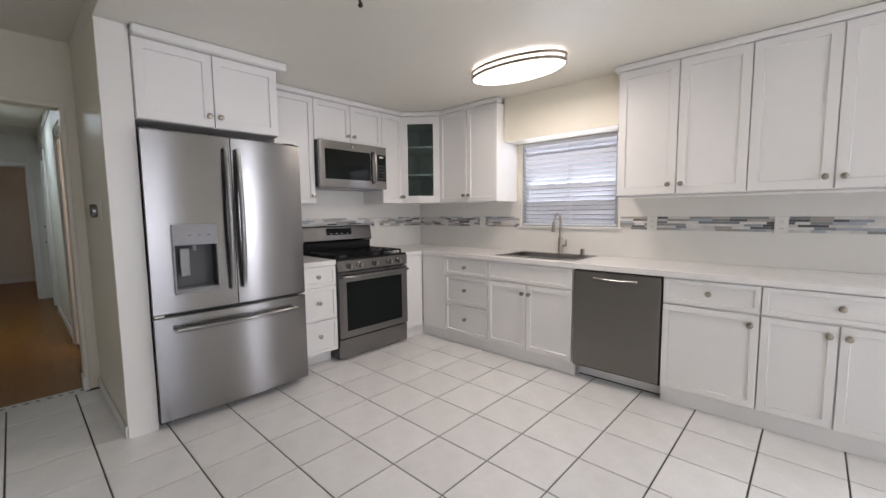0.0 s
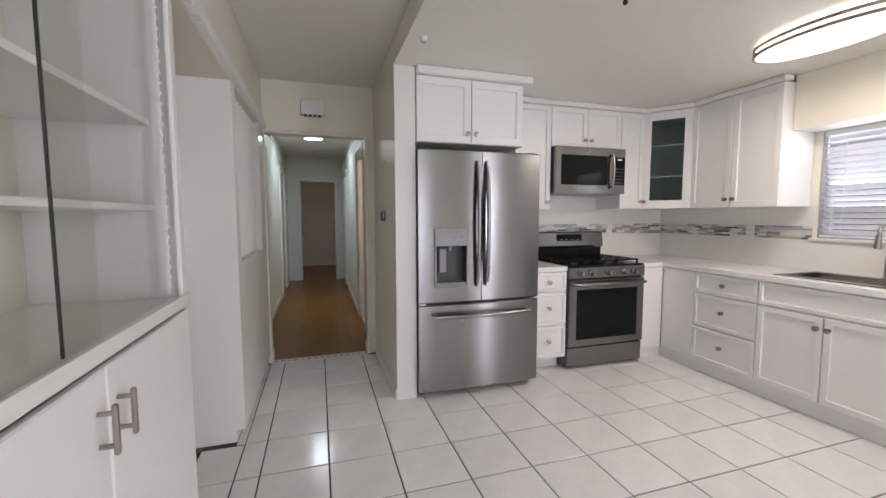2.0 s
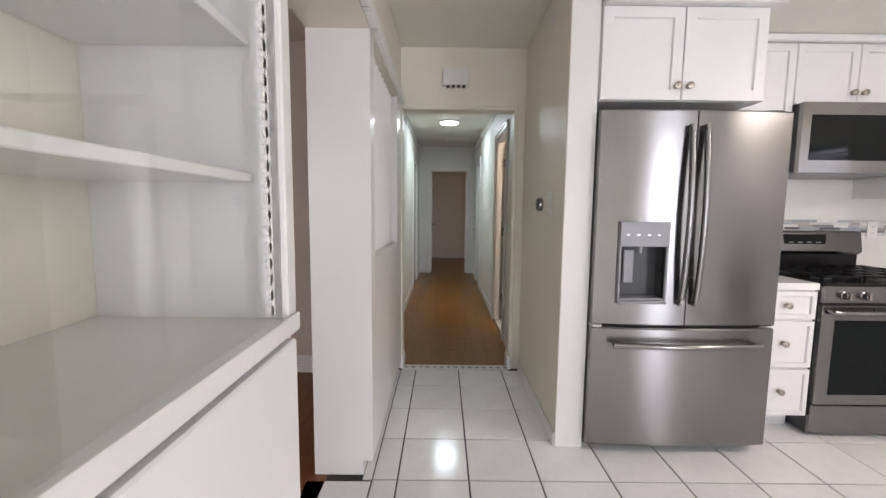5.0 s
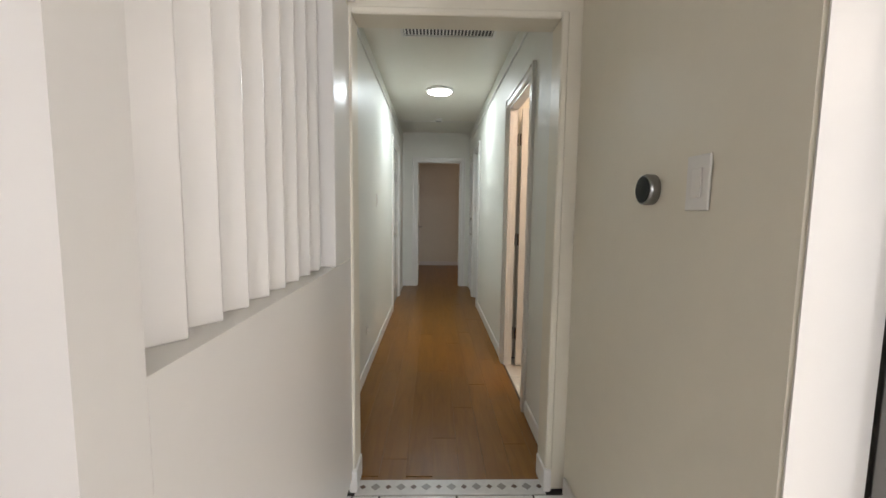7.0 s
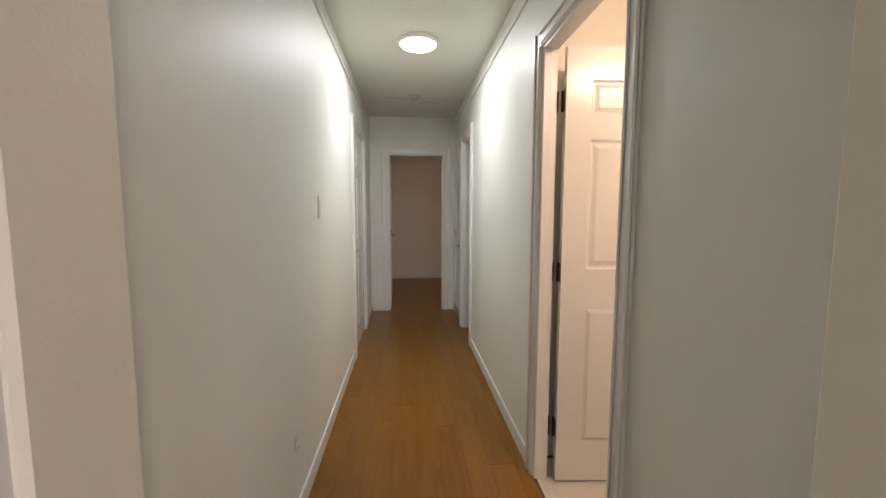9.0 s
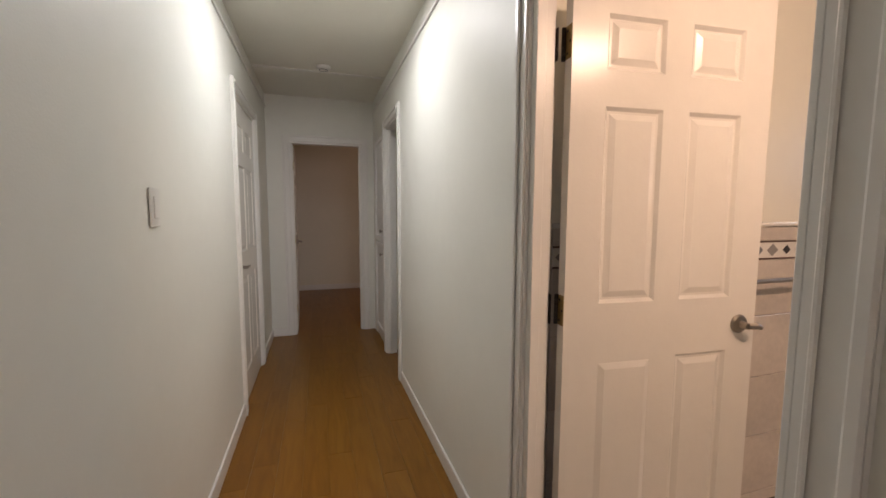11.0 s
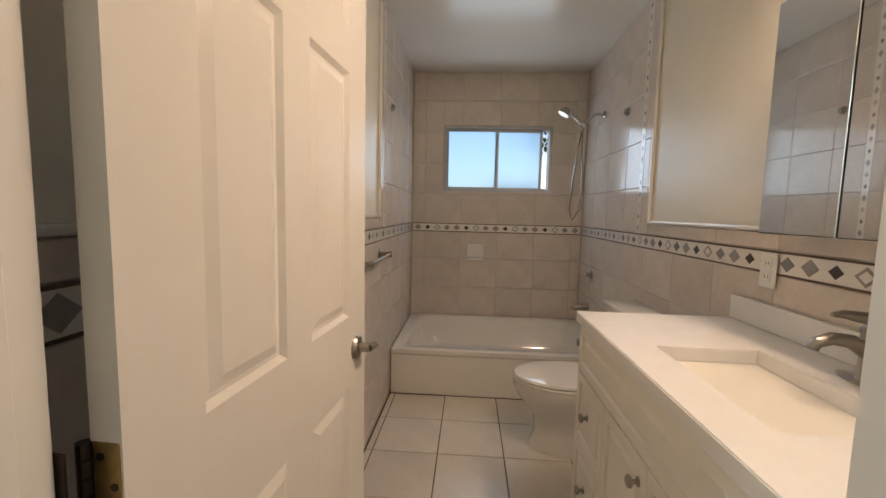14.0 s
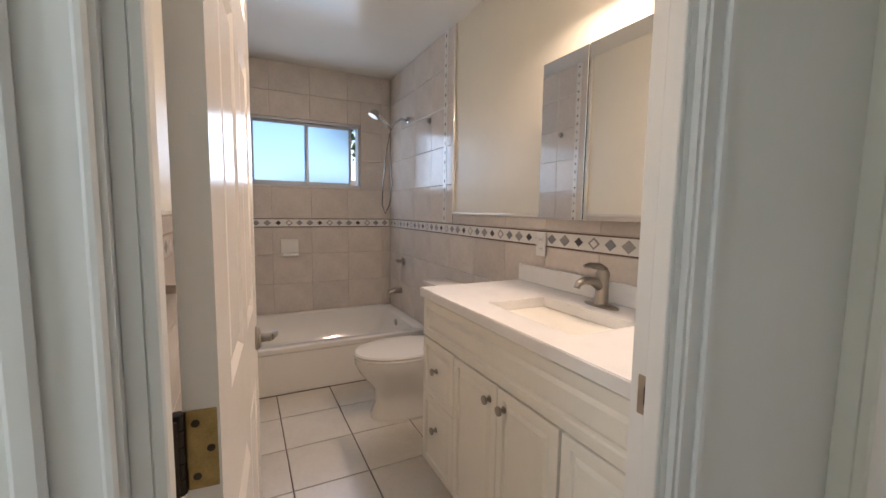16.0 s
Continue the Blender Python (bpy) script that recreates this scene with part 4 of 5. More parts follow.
    part("paddle", box(a + 0.045, a + 0.095, 0.88, 1.045, 0.035, 0.043, 0.004), GREYP, disp, "grey push paddle", m)
    part("nozzle", lathe([(0.012, 0), (0.010, -0.03), (0.006, -0.034)], 14), GREYP, disp, "", m @ Matrix.Translation((a + 0.12, 1.063, 0.045)) @ Matrix.Rotation(radians(-90), 4, "X"))
    part("badge", lathe([(0.016, 0), (0.016, 0.003), (0.013, 0.004)], 20), NICKEL, right, "round metal badge", m @ Matrix.Translation((1.55, 1.63, 0.069)))
    part("hinge_cap", box(u0 + 0.005, u0 + 0.05, 0.661, 0.671, 0.0, 0.062), PLASTIC, f, "", m)
    return f


def gas_range():
    m = face(WEST, -3.80, 0)
    u0, u1 = 2.040, 2.795
    r = thing("gas_range", "stainless steel gas range with black cooktop and oven", "range", -4.1, 2.417, 0)
    part("body", box(u0 + 0.004, u1 - 0.004, 0.015, 0.845, -0.58, 0.0), DARK, r, "black side panels", m)
    part("bottom_drawer", box(u0 + 0.006, u1 - 0.006, 0.02, 0.185, 0.001, 0.032, 0.006), STEEL, r, "", m)
    door = part("oven_door", boxes([(u0 + 0.006, u0 + 0.075, 0.195, 0.745, 0.001, 0.04), (u1 - 0.075, u1 - 0.006, 0.195, 0.745, 0.001, 0.04), (u0 + 0.075, u1 - 0.075, 0.195, 0.25, 0.001, 0.04), (u0 + 0.075, u1 - 0.075, 0.665, 0.745, 0.001, 0.04)]), STEEL, r, "stainless oven door", m)
    part("window", box(u0 + 0.0752, u1 - 0.0752, 0.2502, 0.6648, 0.003, 0.037), BLACKGLASS, door, "dark oven window", m)
    part("handle", tube([(u0 + 0.03, 0.715, 0.04), (u0 + 0.035, 0.715, 0.085), (u0 + 0.06, 0.715, 0.092), (u1 - 0.06, 0.715, 0.092), (u1 - 0.035, 0.715, 0.085), (u1 - 0.03, 0.715, 0.04)], 0.014, 12), STEEL, door, "", m, smooth=True)
    panel = part("control_panel", boxes([(u0, u1, 0.755, 0.848, -0.005, 0.042)], 0.006), STEEL, r, "", m)
    for k, u in enumerate((u0 + 0.11, u0 + 0.215, u0 + 0.378, u1 - 0.215, u1 - 0.11)):
        kb = part("burner_knob", lathe([(0.024, 0), (0.024, 0.005), (0.020, 0.008), (0.018, 0.03), (0.015, 0.033)], 18), STEEL, panel, "round steel burner knob", m @ Matrix.Translation((u, 0.80, 0.042)), smooth=True)
        part("grip", box(-0.005, 0.005, -0.018, 0.018, 0.033, 0.04, 0.002), NICKEL, kb, "", m @ Matrix.Translation((u, 0.80, 0.042)))
    part("cooktop", box(u0, u1, 0.846, 0.864, -0.52, 0.03, 0.005), BLACK, r, "black enamel cooktop", m)
    for g0, g1 in ((u0 + 0.03, u0 + 0.255), (u0 + 0.265, u0 + 0.49), (u0 + 0.50, u1 - 0.03)):
        rows = []
        for u in (g0, (g0 + g1) / 2 - 0.005, g1 - 0.012):
            rows.append((u, u + 0.012, 0.885, 0.899, -0.47, -0.01))
        for d in (-0.47, -0.36, -0.245, -0.13, -0.022):
            rows.append((g0, g1, 0.887, 0.9, d, d + 0.012))
        for u in (g0, g1 - 0.012):
            for d in (-0.47, -0.022):
                rows.append((u, u + 0.012, 0.8642, 0.886, d, d + 0.012))
        part("grate", boxes(rows), BLACK, r, "black cast iron grate", m)
    for u, d in ((u0 + 0.14, -0.13), (u0 + 0.14, -0.38), (u1 - 0.14, -0.13), (u1 - 0.14, -0.38), (u0 + 0.378, -0.25)):
        part("burner", lathe([(0.045, 0), (0.045, 0.008), (0.03, 0.012), (0.03, 0.018)], 18), DARK, r, "", m @ Matrix.Translation((u, 0.864, d)) @ Matrix.Rotation(radians(-90), 4, "X"), smooth=True)
    bg = part("backguard", boxes([(u0, u1, 0.846, 0.985, -0.585, -0.53)], 0.005), BLACK, r, "black lower backguard", m)
    rings = [[(u, 0.965, -0.585), (u, 0.965, -0.525), (u, 0.985, -0.505), (u, 1.105, -0.525), (u, 1.118, -0.54), (u, 1.118, -0.585)] for u in (u0, u1)]
    head = part("console", loft(rings), STEEL, r, "stainless control console", m)
    part("display", box(u0 + 0.24, u1 - 0.24, 1.03, 1.095, -0.521, -0.512, 0.002), BLACKGLASS, head, "black clock display", m)
    for k in range(4):
        part("button_mark", box(u0 + 0.27 + k * 0.06, u0 + 0.30 + k * 0.06, 1.04, 1.046, -0.5122, -0.5112), GREYP, head, "", m)
    return r


def microwave():
    m = face(WEST, -4.03, 0)
    u0, u1, w0, w1 = 2.052, 2.765, 1.462, 1.862
    o = thing("microwave", "stainless over-the-range microwave with black window", "microwave", -4.2, 2.41, w0)
    part("body", box(u0, u1, w0 + 0.012, w1, -0.368, 0, 0.003), DARK, o, "dark grey casing", m)
    part("underside", box(u0 + 0.02, u1 - 0.02, w0, w0 + 0.011, -0.36, -0.01), GREYP, o, "", m)
    d = part("door", boxes([(u0, u1 - 0.12, w1 - 0.07, w1, 0.001, 0.03), (u0, u1 - 0.12, w0 + 0.005, w0 + 0.075, 0.001, 0.03), (u0, u0 + 0.05, w0 + 0.075, w1 - 0.07, 0.001, 0.03), (u1 - 0.19, u1 - 0.12, w0 + 0.075, w1 - 0.07, 0.001, 0.03)]), STEEL, o, "stainless door frame", m)
    part("window", box(u0 + 0.0502, u1 - 0.1902, w0 + 0.0752, w1 - 0.0702, 0.001, 0.027), BLACKGLASS, d, "black glass window", m)
    part("handle", tube(arc((u1 - 0.15, w0 + 0.05, 0.052), (u1 - 0.15, w1 - 0.05, 0.052), (0, 0, 0.014), 10), 0.011, 10), STEEL, d, "", m, smooth=True)
    for w in (w0 + 0.065, w1 - 0.065):
        part("handle_mount", cyl((u1 - 0.15, w, 0.03), (u1 - 0.15, w, 0.055), 0.008), STEEL, d, "", m)
    c = part("control_panel", boxes([(u1 - 0.118, u1, w0 + 0.005, w1, 0.001, 0.029)], 0.002), STEEL, o, "", m)
    kp = part("keypad", box(u1 - 0.112, u1 - 0.006, w0 + 0.08, w1 - 0.075, 0.0292, 0.031), BLACKGLASS, c, "black touch keypad", m)
    for i in range(3):
        for j in range(5):
            part("key_mark", box(u1 - 0.10 + 0.032 * i, u1 - 0.085 + 0.032 * i, w0 + 0.10 + 0.03 * j, w0 + 0.104 + 0.03 * j, 0.031, 0.0315), GREYP, kp, "", m)
    part("clock", box(u1 - 0.085, u1 - 0.04, w1 - 0.105, w1 - 0.09, 0.031, 0.0316), PLASTIC, kp, "lit clock digits too small to read", m)
    part("badge", lathe([(0.012, 0), (0.012, 0.002), (0.009, 0.003)], 16), NICKEL, d, "", m @ Matrix.Translation(((u0 + u1) / 2 - 0.02, w1 - 0.035, 0.03)))
    return o


def dishwasher():
    m = face(NORTH, 0, 3.035)
    o = thing("dishwasher", "slate grey steel dishwasher under the worktop", "dishwasher", -1.91, 3.3, 0)
    part("body", boxes([(-2.200, -1.614, 0.10, 0.82, -0.55, -0.01), (-2.19, -1.62, 0.0, 0.1, -0.5, -0.10)]), BLACK, o, "", m)
    d = part("door", box(-2.194, -1.618, 0.118, 0.812, -0.008, 0.026, 0.006, 2), SLATE, o, "slate grey brushed door", m)
    part("pocket_handle", tube(arc((-2.05, 0.768, 0.022), (-1.76, 0.768, 0.022), (0, -0.006, 0.012), 10), 0.009, 10), STEEL, d, "curved steel handle", m, smooth=True)
    part("toe_panel", box(-2.195, -1.617, 0.012, 0.10, -0.10, -0.09), CAB, o, "", m)
    return o


refrigerator()
gas_range()
microwave()
dishwasher()

# ---- ceiling lamps and small fittings ----
klamp = thing("ceiling_lamp", "oval flush ceiling lamp with lit diffuser and nickel bands", "ceiling lamp", -2.47, 2.66, KC)
KL = Matrix.Translation((-2.47, 2.66, 0)) @ Matrix.Rotation(radians(4), 4, "Z") @ Matrix.Diagonal((1.0, 0.52, 1, 1))
part("diffuser", lathe([(0.33, KC - 0.002), (0.335, KC - 0.075), (0.31, KC - 0.085), (0.20, KC - 0.092), (0.01, KC - 0.094)], 48, KL), LAMP_ON, klamp, "lit white oval diffuser", smooth=True)
for z in (KC - 0.03, KC - 0.066):
    part("band", lathe([(0.337, z - 0.009), (0.349, z - 0.009), (0.349, z + 0.009), (0.337, z + 0.009)], 48, KL), NICKEL, klamp, "brushed nickel band", smooth=True)
hlamp = thing("hall_lamp", "round flush LED ceiling lamp, lit", "ceiling lamp", -7.2, 0.087, HC)
part("ring", lathe([(0.14, HC - 0.001), (0.14, HC - 0.018), (0.125, HC - 0.026)], 36, Matrix.Translation((-7.2, 0.087, 0))), PLASTIC, hlamp, smooth=True)
part("diffuser", lathe([(0.124, HC - 0.022), (0.118, HC - 0.032), (0.06, HC - 0.036), (0.005, HC - 0.037)], 36, Matrix.Translation((-7.2, 0.087, 0))), LAMP_COOL, hlamp, "lit white diffuser", smooth=True)
# Unseen fixture added to carry the bathroom's warm light.
assumed_lamp = thing("assumed_vanity_lamp", "assumed unseen warm wall lamp above the mirror cabinet", "wall lamp", -4.74, 1.25, 2.2)
part("back_plate", box(-4.76, -4.736, 0.95, 1.55, 2.17, 2.23, 0.005), NICKEL, assumed_lamp)
part("shade", box(-4.86, -4.762, 0.98, 1.52, 2.165, 2.235, 0.02, 3), LAMP_ASSUMED, assumed_lamp)
pend = thing("ceiling_fixture", "dark bronze ceiling fixture with round ball ends", "ceiling lamp", -2.46, 1.355, KC)
PM = Matrix.Translation((-2.46, 1.355, 0))
part("canopy", lathe([(0.075, KC - 0.001), (0.075, KC - 0.012), (0.05, KC - 0.024), (0.02, KC - 0.03)], 24, PM), BRONZE, pend, smooth=True)
part("block", box(-2.49, -2.43, 1.325, 1.385, KC - 0.045, KC - 0.02, 0.004), BRONZE, pend)
for dx, dy in ((0, 0), (0.075, 0.05), (-0.06, 0.07)):
    part("ball", lathe([(0.002, -0.012), (0.009, -0.008), (0.012, 0), (0.009, 0.008), (0.004, 0.016)], 14, Matrix.Translation((-2.46 + dx, 1.355 + dy, KC - 0.056))), BRONZE, pend, smooth=True)
    part("arm", tube([(-2.46, 1.355, KC - 0.04), (-2.46 + dx * 0.7, 1.355 + dy * 0.7, KC - 0.04), (-2.46 + dx, 1.355 + dy, KC - 0.05)], 0.006, 8), BRONZE, pend)


def detector(x, y, z, r, name, label):
    o = thing(name, label, "detector", x, y, z)
    part("case", lathe([(r, -0.001), (r, -0.014), (r * 0.85, -0.026), (r * 0.3, -0.03)], 26, Matrix.Translation((x, y, z))), PLASTIC, o, smooth=True)
    part("grille_ring", lathe([(r * 0.62, -0.0285), (r * 0.62, -0.031), (r * 0.5, -0.031), (r * 0.5, -0.0285)], 24, Matrix.Translation((x, y, z))), GREYP, o)


detector(-3.225, 0.70, KC, 0.022, "ceiling_sensor", "small white round sensor on the kitchen ceiling")
detector(-8.50, 0.09, HC, 0.055, "smoke_detector", "white round smoke detector on the hall ceiling")
vent = thing("ceiling_vent", "white louvred return air grille in the hall ceiling", "vent", -5.85, 0.125, HC)
part("frame", boxes([(-5.965, -5.945, -0.20, 0.45, HC - 0.012, HC - 0.001), (-5.775, -5.755, -0.20, 0.45, HC - 0.012, HC - 0.001), (-5.945, -5.775, -0.20, -0.18, HC - 0.012, HC - 0.001), (-5.945, -5.775, 0.43, 0.45, HC - 0.012, HC - 0.001)]), PLASTIC, vent)
part("backing", box(-5.945, -5.775, -0.18, 0.43, HC - 0.003, HC - 0.001), DARK, vent)
for k in range(26):
    y = -0.17 + 0.0236 * k
    part("slat", box(-0.083, 0.083, -0.006, 0.006, -0.001, 0.001), PLASTIC, vent, "", Matrix.Translation((-5.86, y, HC - 0.008)) @ Matrix.Rotation(radians(35), 4, "X"))
chime = thing("door_chime", "white plastic door chime box above the hall opening", "door chime", -4.69, 0.098, 2.138)
part("case", box(-4.689, -4.645, 0.003, 0.193, 2.125, 2.247, 0.006, 2), PLASTIC, chime)
for k in range(4):
    part("slot", box(-4.688, -4.643, 0.03 + 0.038 * k, 0.052 + 0.038 * k, 2.116, 2.127, 0.002), DARK, chime)
thermo = thing("thermostat", "round dark thermostat with steel ring on the wall", "thermostat", -4.12, 0.61, 1.27)
TM = face(NORTH, -4.108, 0.612, 1.27)
part("ring", lathe([(0.040, 0), (0.041, 0.018), (0.038, 0.026), (0.035, 0.027)], 32), STEEL, thermo, "", TM, smooth=True)
part("glass_face", lathe([(0.0348, 0.026), (0.034, 0.029), (0.005, 0.030)], 32), BLACKGLASS, thermo, "black glass face", TM, smooth=True)


def wall_plate(name, label, m, kind, w=0.07, h=0.115, rot=False):
    o = m @ Vector((0, 0, 0))
    t = thing(name, label, "outlet" if kind == "outlet" else "switch", o.x, o.y, o.z)
    part("plate", box(-w / 2, w / 2, -h / 2, h / 2, 0.001, 0.007, 0.002), PLASTIC, t, "", m)
    if kind == "outlet":
        for v in (-0.022, 0.022):
            s = part("socket", box(-0.016, 0.016, v - 0.014, v + 0.014, 0.007, 0.009, 0.002), PLASTIC, t, "", m)
            for u in (-0.006, 0.006):
                part("slot", box(u - 0.001, u + 0.001, v - 0.004, v + 0.006, 0.009, 0.0093), BLACK, s, "", m)
    else:
        part("rocker", box(-0.017, 0.017, -0.033, 0.033, 0.007, 0.010, 0.002), PLASTIC, t, "", m)
    return t


wall_plate("light_switch", "white rocker switch plate on the hall wall", face(SOUTH, -6.49, -0.449, 1.29), "switch")
wall_plate("alarm_panel", "white flat wall plate beside the thermostat", face(NORTH, -3.92, 0.612, 1.275), "switch", 0.075, 0.12)
wall_plate("outlet", "white outlet set in the mosaic backsplash", face(NORTH, -1.086, 3.588, 1.135), "outlet")
wall_plate("outlet", "white outlet set in the mosaic backsplash", face(NORTH, -1.842, 3.588, 1.135), "outlet")
wall_plate("outlet", "white outlet set in the mosaic backsplash", face(NORTH, -3.457, 3.588, 1.13), "outlet")
wall_plate("outlet", "white outlet beside the range console", face(WEST, -4.388, 2.93, 1.125), "outlet")
wall_plate("outlet", "white outlet in the bathroom tile border", face(EAST, -4.752, 1.715, 1.10), "outlet")
wall_plate("outlet", "white outlet low on the living room wall", face(WEST, -4.599, -2.10, 0.28), "outlet")
wall_plate("outlet", "white outlet low on the hall wall", face(SOUTH, -5.95, -0.449, 0.33), "outlet", 0.05, 0.05)
jack = thing("cable_jack", "small metal cable jack on the living room wall", "cable jack", -4.60, -1.50, 0.19)
part("plate", box(-4.599, -4.594, -1.535, -1.465, 0.155, 0.225, 0.002), PLASTIC, jack)
part("jack", cyl((-4.594, -1.50, 0.19), (-4.575, -1.50, 0.19), 0.007, n=10), BRONZE, jack)

# ---- windows ----


def slider_window(name, label, m, w, h, depth, panes_mat, fr=0.03):
    o = m @ Vector((w / 2, 0, 0))
    t = thing(name, label, "window", o.x, o.y, o.z, kind="structure")
    f = part("window_frame", boxes([(0.001, fr, 0.001, h - 0.001, -depth, -0.01), (w - fr, w - 0.001, 0.001, h - 0.001, -depth, -0.01), (fr, w - fr, 0.001, fr, -depth, -0.01), (fr, w - fr, h - fr, h - 0.001, -depth, -0.01)]), ALU, t, "", m)
    for a, b, d in ((fr, w * 0.5 + 0.015, -0.045), (w * 0.5 - 0.015, w - fr - (0.05 if h < 0.7 else 0), -0.07)):
        s = part("sash", boxes([(a, a + 0.022, fr, h - fr, d - 0.018, d), (b - 0.022, b, fr, h - fr, d - 0.018, d), (a + 0.022, b - 0.022, fr, fr + 0.02, d - 0.018, d), (a + 0.022, b - 0.022, h - fr - 0.02, h - fr, d - 0.018, d)]), ALU, t, "", m)
        p = part("pane", box(a + 0.022, b - 0.022, fr + 0.02, h - fr - 0.02, d - 0.011, d - 0.007), panes_mat, s, "", m)
        p.visible_shadow = False
    part("latch", box(w * 0.5 - 0.006, w * 0.5 + 0.006, h * 0.42, h * 0.56, -0.045, -0.028, 0.003), ALU, t, "", m)
    return t


slider_window("window_kitchen", "white sliding kitchen window behind blinds", face(NORTH, -3.0, 3.60, 1.10), 0.90, 0.77, 0.12, GLASS)
slider_window("window_bath", "sliding bathroom window with frosted panes", face(NORTH, -5.99, 3.98, 1.455), 0.955, 0.578, 0.11, GLASS_F, 0.022)
tagged(part("window_sill", box(-3.03, -2.07, 3.565, 3.606, 1.085, 1.104, 0.004), TRIM), "white painted window sill", "sill", kind="structure")
blind = thing("window_blind", "white horizontal slat blind, half tilted, in the kitchen window", "blind", -2.55, 3.60, 1.10)
part("head_rail", box(-2.99, -2.11, 3.608, 3.632, 1.832, 1.868, 0.003), BLIND, blind)
part("bottom_rail", box(-2.985, -2.115, 3.608, 3.632, 1.112, 1.128, 0.003), BLIND, blind)
slat_m = bpy.data.meshes.new("slat")
bm = bmesh.new()
for k, (y, z) in enumerate(((-0.021, -0.001), (-0.008, 0.002), (0.008, 0.002), (0.021, -0.001))):
    for x in (-0.435, 0.435):
        bm.verts.new((x, y, z))
bm.verts.ensure_lookup_table()
for k in range(3):
    bm.faces.new([bm.verts[i] for i in (2 * k, 2 * k + 1, 2 * k + 3, 2 * k + 2)])
bmesh.ops.solidify(bm, geom=bm.faces[:], thickness=0.0022)
bm.to_mesh(slat_m)
bm.free()
slat_m.materials.append(BLIND)
for k in range(18):
    s = new("slat", slat_m)
    s.parent = blind
    s.matrix_basis = Matrix.Translation((0, 0.02, 0.05 + 0.039 * k)) @ Matrix.Rotation(radians(-50), 4, "X")
for x in (-2.86, -2.55, -2.24):
    part("cord", box(x - 0.001, x + 0.001, 3.604, 3.606, 1.12, 1.84), BLIND, blind)

# garden seen through the blinds
tagged(part("ground", box(-60, 60, -60, 60, -0.5, -0.15), SOIL), "dry garden soil around the house", "ground", kind="structure")
fence = thing("fence", "weathered wooden board fence behind the house", "fence", -2.5, 6.2, -0.15)
for k in range(40):
    part("board", box(-5.5 + 0.15 * k, -5.5 + 0.15 * k + 0.14, 6.19, 6.215, -0.15, 1.65 + 0.03 * math.sin(k * 2.3)), FENCE, fence)
for z in (0.3, 1.3):
    part("rail", box(-5.5, 0.5, 6.216, 6.26, z, z + 0.09), FENCE, fence)


def tree(x, y, h, seed):
    t = thing("tree", "leafy green garden tree behind the fence", "tree", x, y, -0.15, group="garden trees")
    rnd = random.Random(seed)
    part("trunk", tube([(x, y, -0.15), (x + 0.05, y, h * 0.35), (x - 0.04, y + 0.05, h * 0.7)], [0.14, 0.10, 0.05], 10), FENCE, t, "grey-brown bark")
    verts, faces = [], []
    for k in range(1500):
        a, b = rnd.uniform(0, 6.28), rnd.gauss(0, 0.45)
        r = h * 0.36 * rnd.random() ** 0.4
        c = Vector((x + r * math.cos(a) * math.cos(b), y + r * math.sin(a) * math.cos(b), h * 0.75 + h * 0.3 * math.sin(b) * rnd.random() ** 0.3))
        e = Euler((rnd.uniform(0, 6), rnd.uniform(0, 6), rnd.uniform(0, 6))).to_matrix()
        n = len(verts)
        s = rnd.uniform(0.05, 0.11)
        verts += [tuple(c + e @ Vector(p) * s) for p in ((-1, 0, 0), (0, -0.5, 0.1), (1, 0, 0), (0, 0.5, 0.1))]
        faces.append((n, n + 1, n + 2, n + 3))
    me = bpy.data.meshes.new("crown")
    me.from_pydata([tuple(Vector(v) - ORIGIN[t]) for v in verts], [], faces)
    me.materials.append(LEAF)
    c = new("crown", me)
    c.parent = t
    tagged(c, "dark green leaves", kind="stuff")


tree(-3.2, 8.2, 4.0, 1)
tree(-1.2, 8.8, 4.4, 2)
tree(-2.4, 7.6, 3.4, 3)

# ---- bathroom ----
XL, XR, YB = -6.27, -4.74, 3.98


def bathtub():
    o = thing("bathtub", "white porcelain alcove bathtub with flat apron", "bathtub", -5.5, 3.48, 0)
    x0, x1, y0, y1, h = XL + 0.011, XR - 0.011, 3.0, YB - 0.011, 0.325

    def ring(ix, iy0, iy1, z, r):
        pts = []
        for cx, cy, a0 in ((x1 - ix - r, y1 - iy1 - r, 0), (x0 + ix + r, y1 - iy1 - r, 90), (x0 + ix + r, y0 + iy0 + r, 180), (x1 - ix - r, y0 + iy0 + r, 270)):
            for k in range(5):
                a = radians(a0 + 22.5 * k)
                pts.append((cx + r * math.cos(a), cy + r * math.sin(a), z))
        return pts
    rings = [ring(0, 0.01, 0, 0, 0.004), ring(0, 0.012, 0, h - 0.05, 0.004), ring(0, 0, 0, h - 0.035, 0.008), ring(0, 0, 0, h - 0.008, 0.008), ring(0.008, 0.008, 0.008, h, 0.012), ring(0.07, 0.07, 0.05, h, 0.08), ring(0.085, 0.085, 0.065, h - 0.012, 0.09), ring(0.12, 0.11, 0.09, 0.16, 0.12), ring(0.17, 0.15, 0.13, 0.08, 0.13), ring(0.25, 0.22, 0.2, 0.07, 0.14)]
    part("shell", loft(rings), PORC, o, smooth=True)
    part("overflow_plate", lathe([(0.03, 0), (0.03, 0.006), (0.022, 0.009), (0.006, 0.01)], 20), NICKEL, o, "round nickel overflow plate", face(EAST, XR - 0.112, 3.5, 0.26), smooth=True)


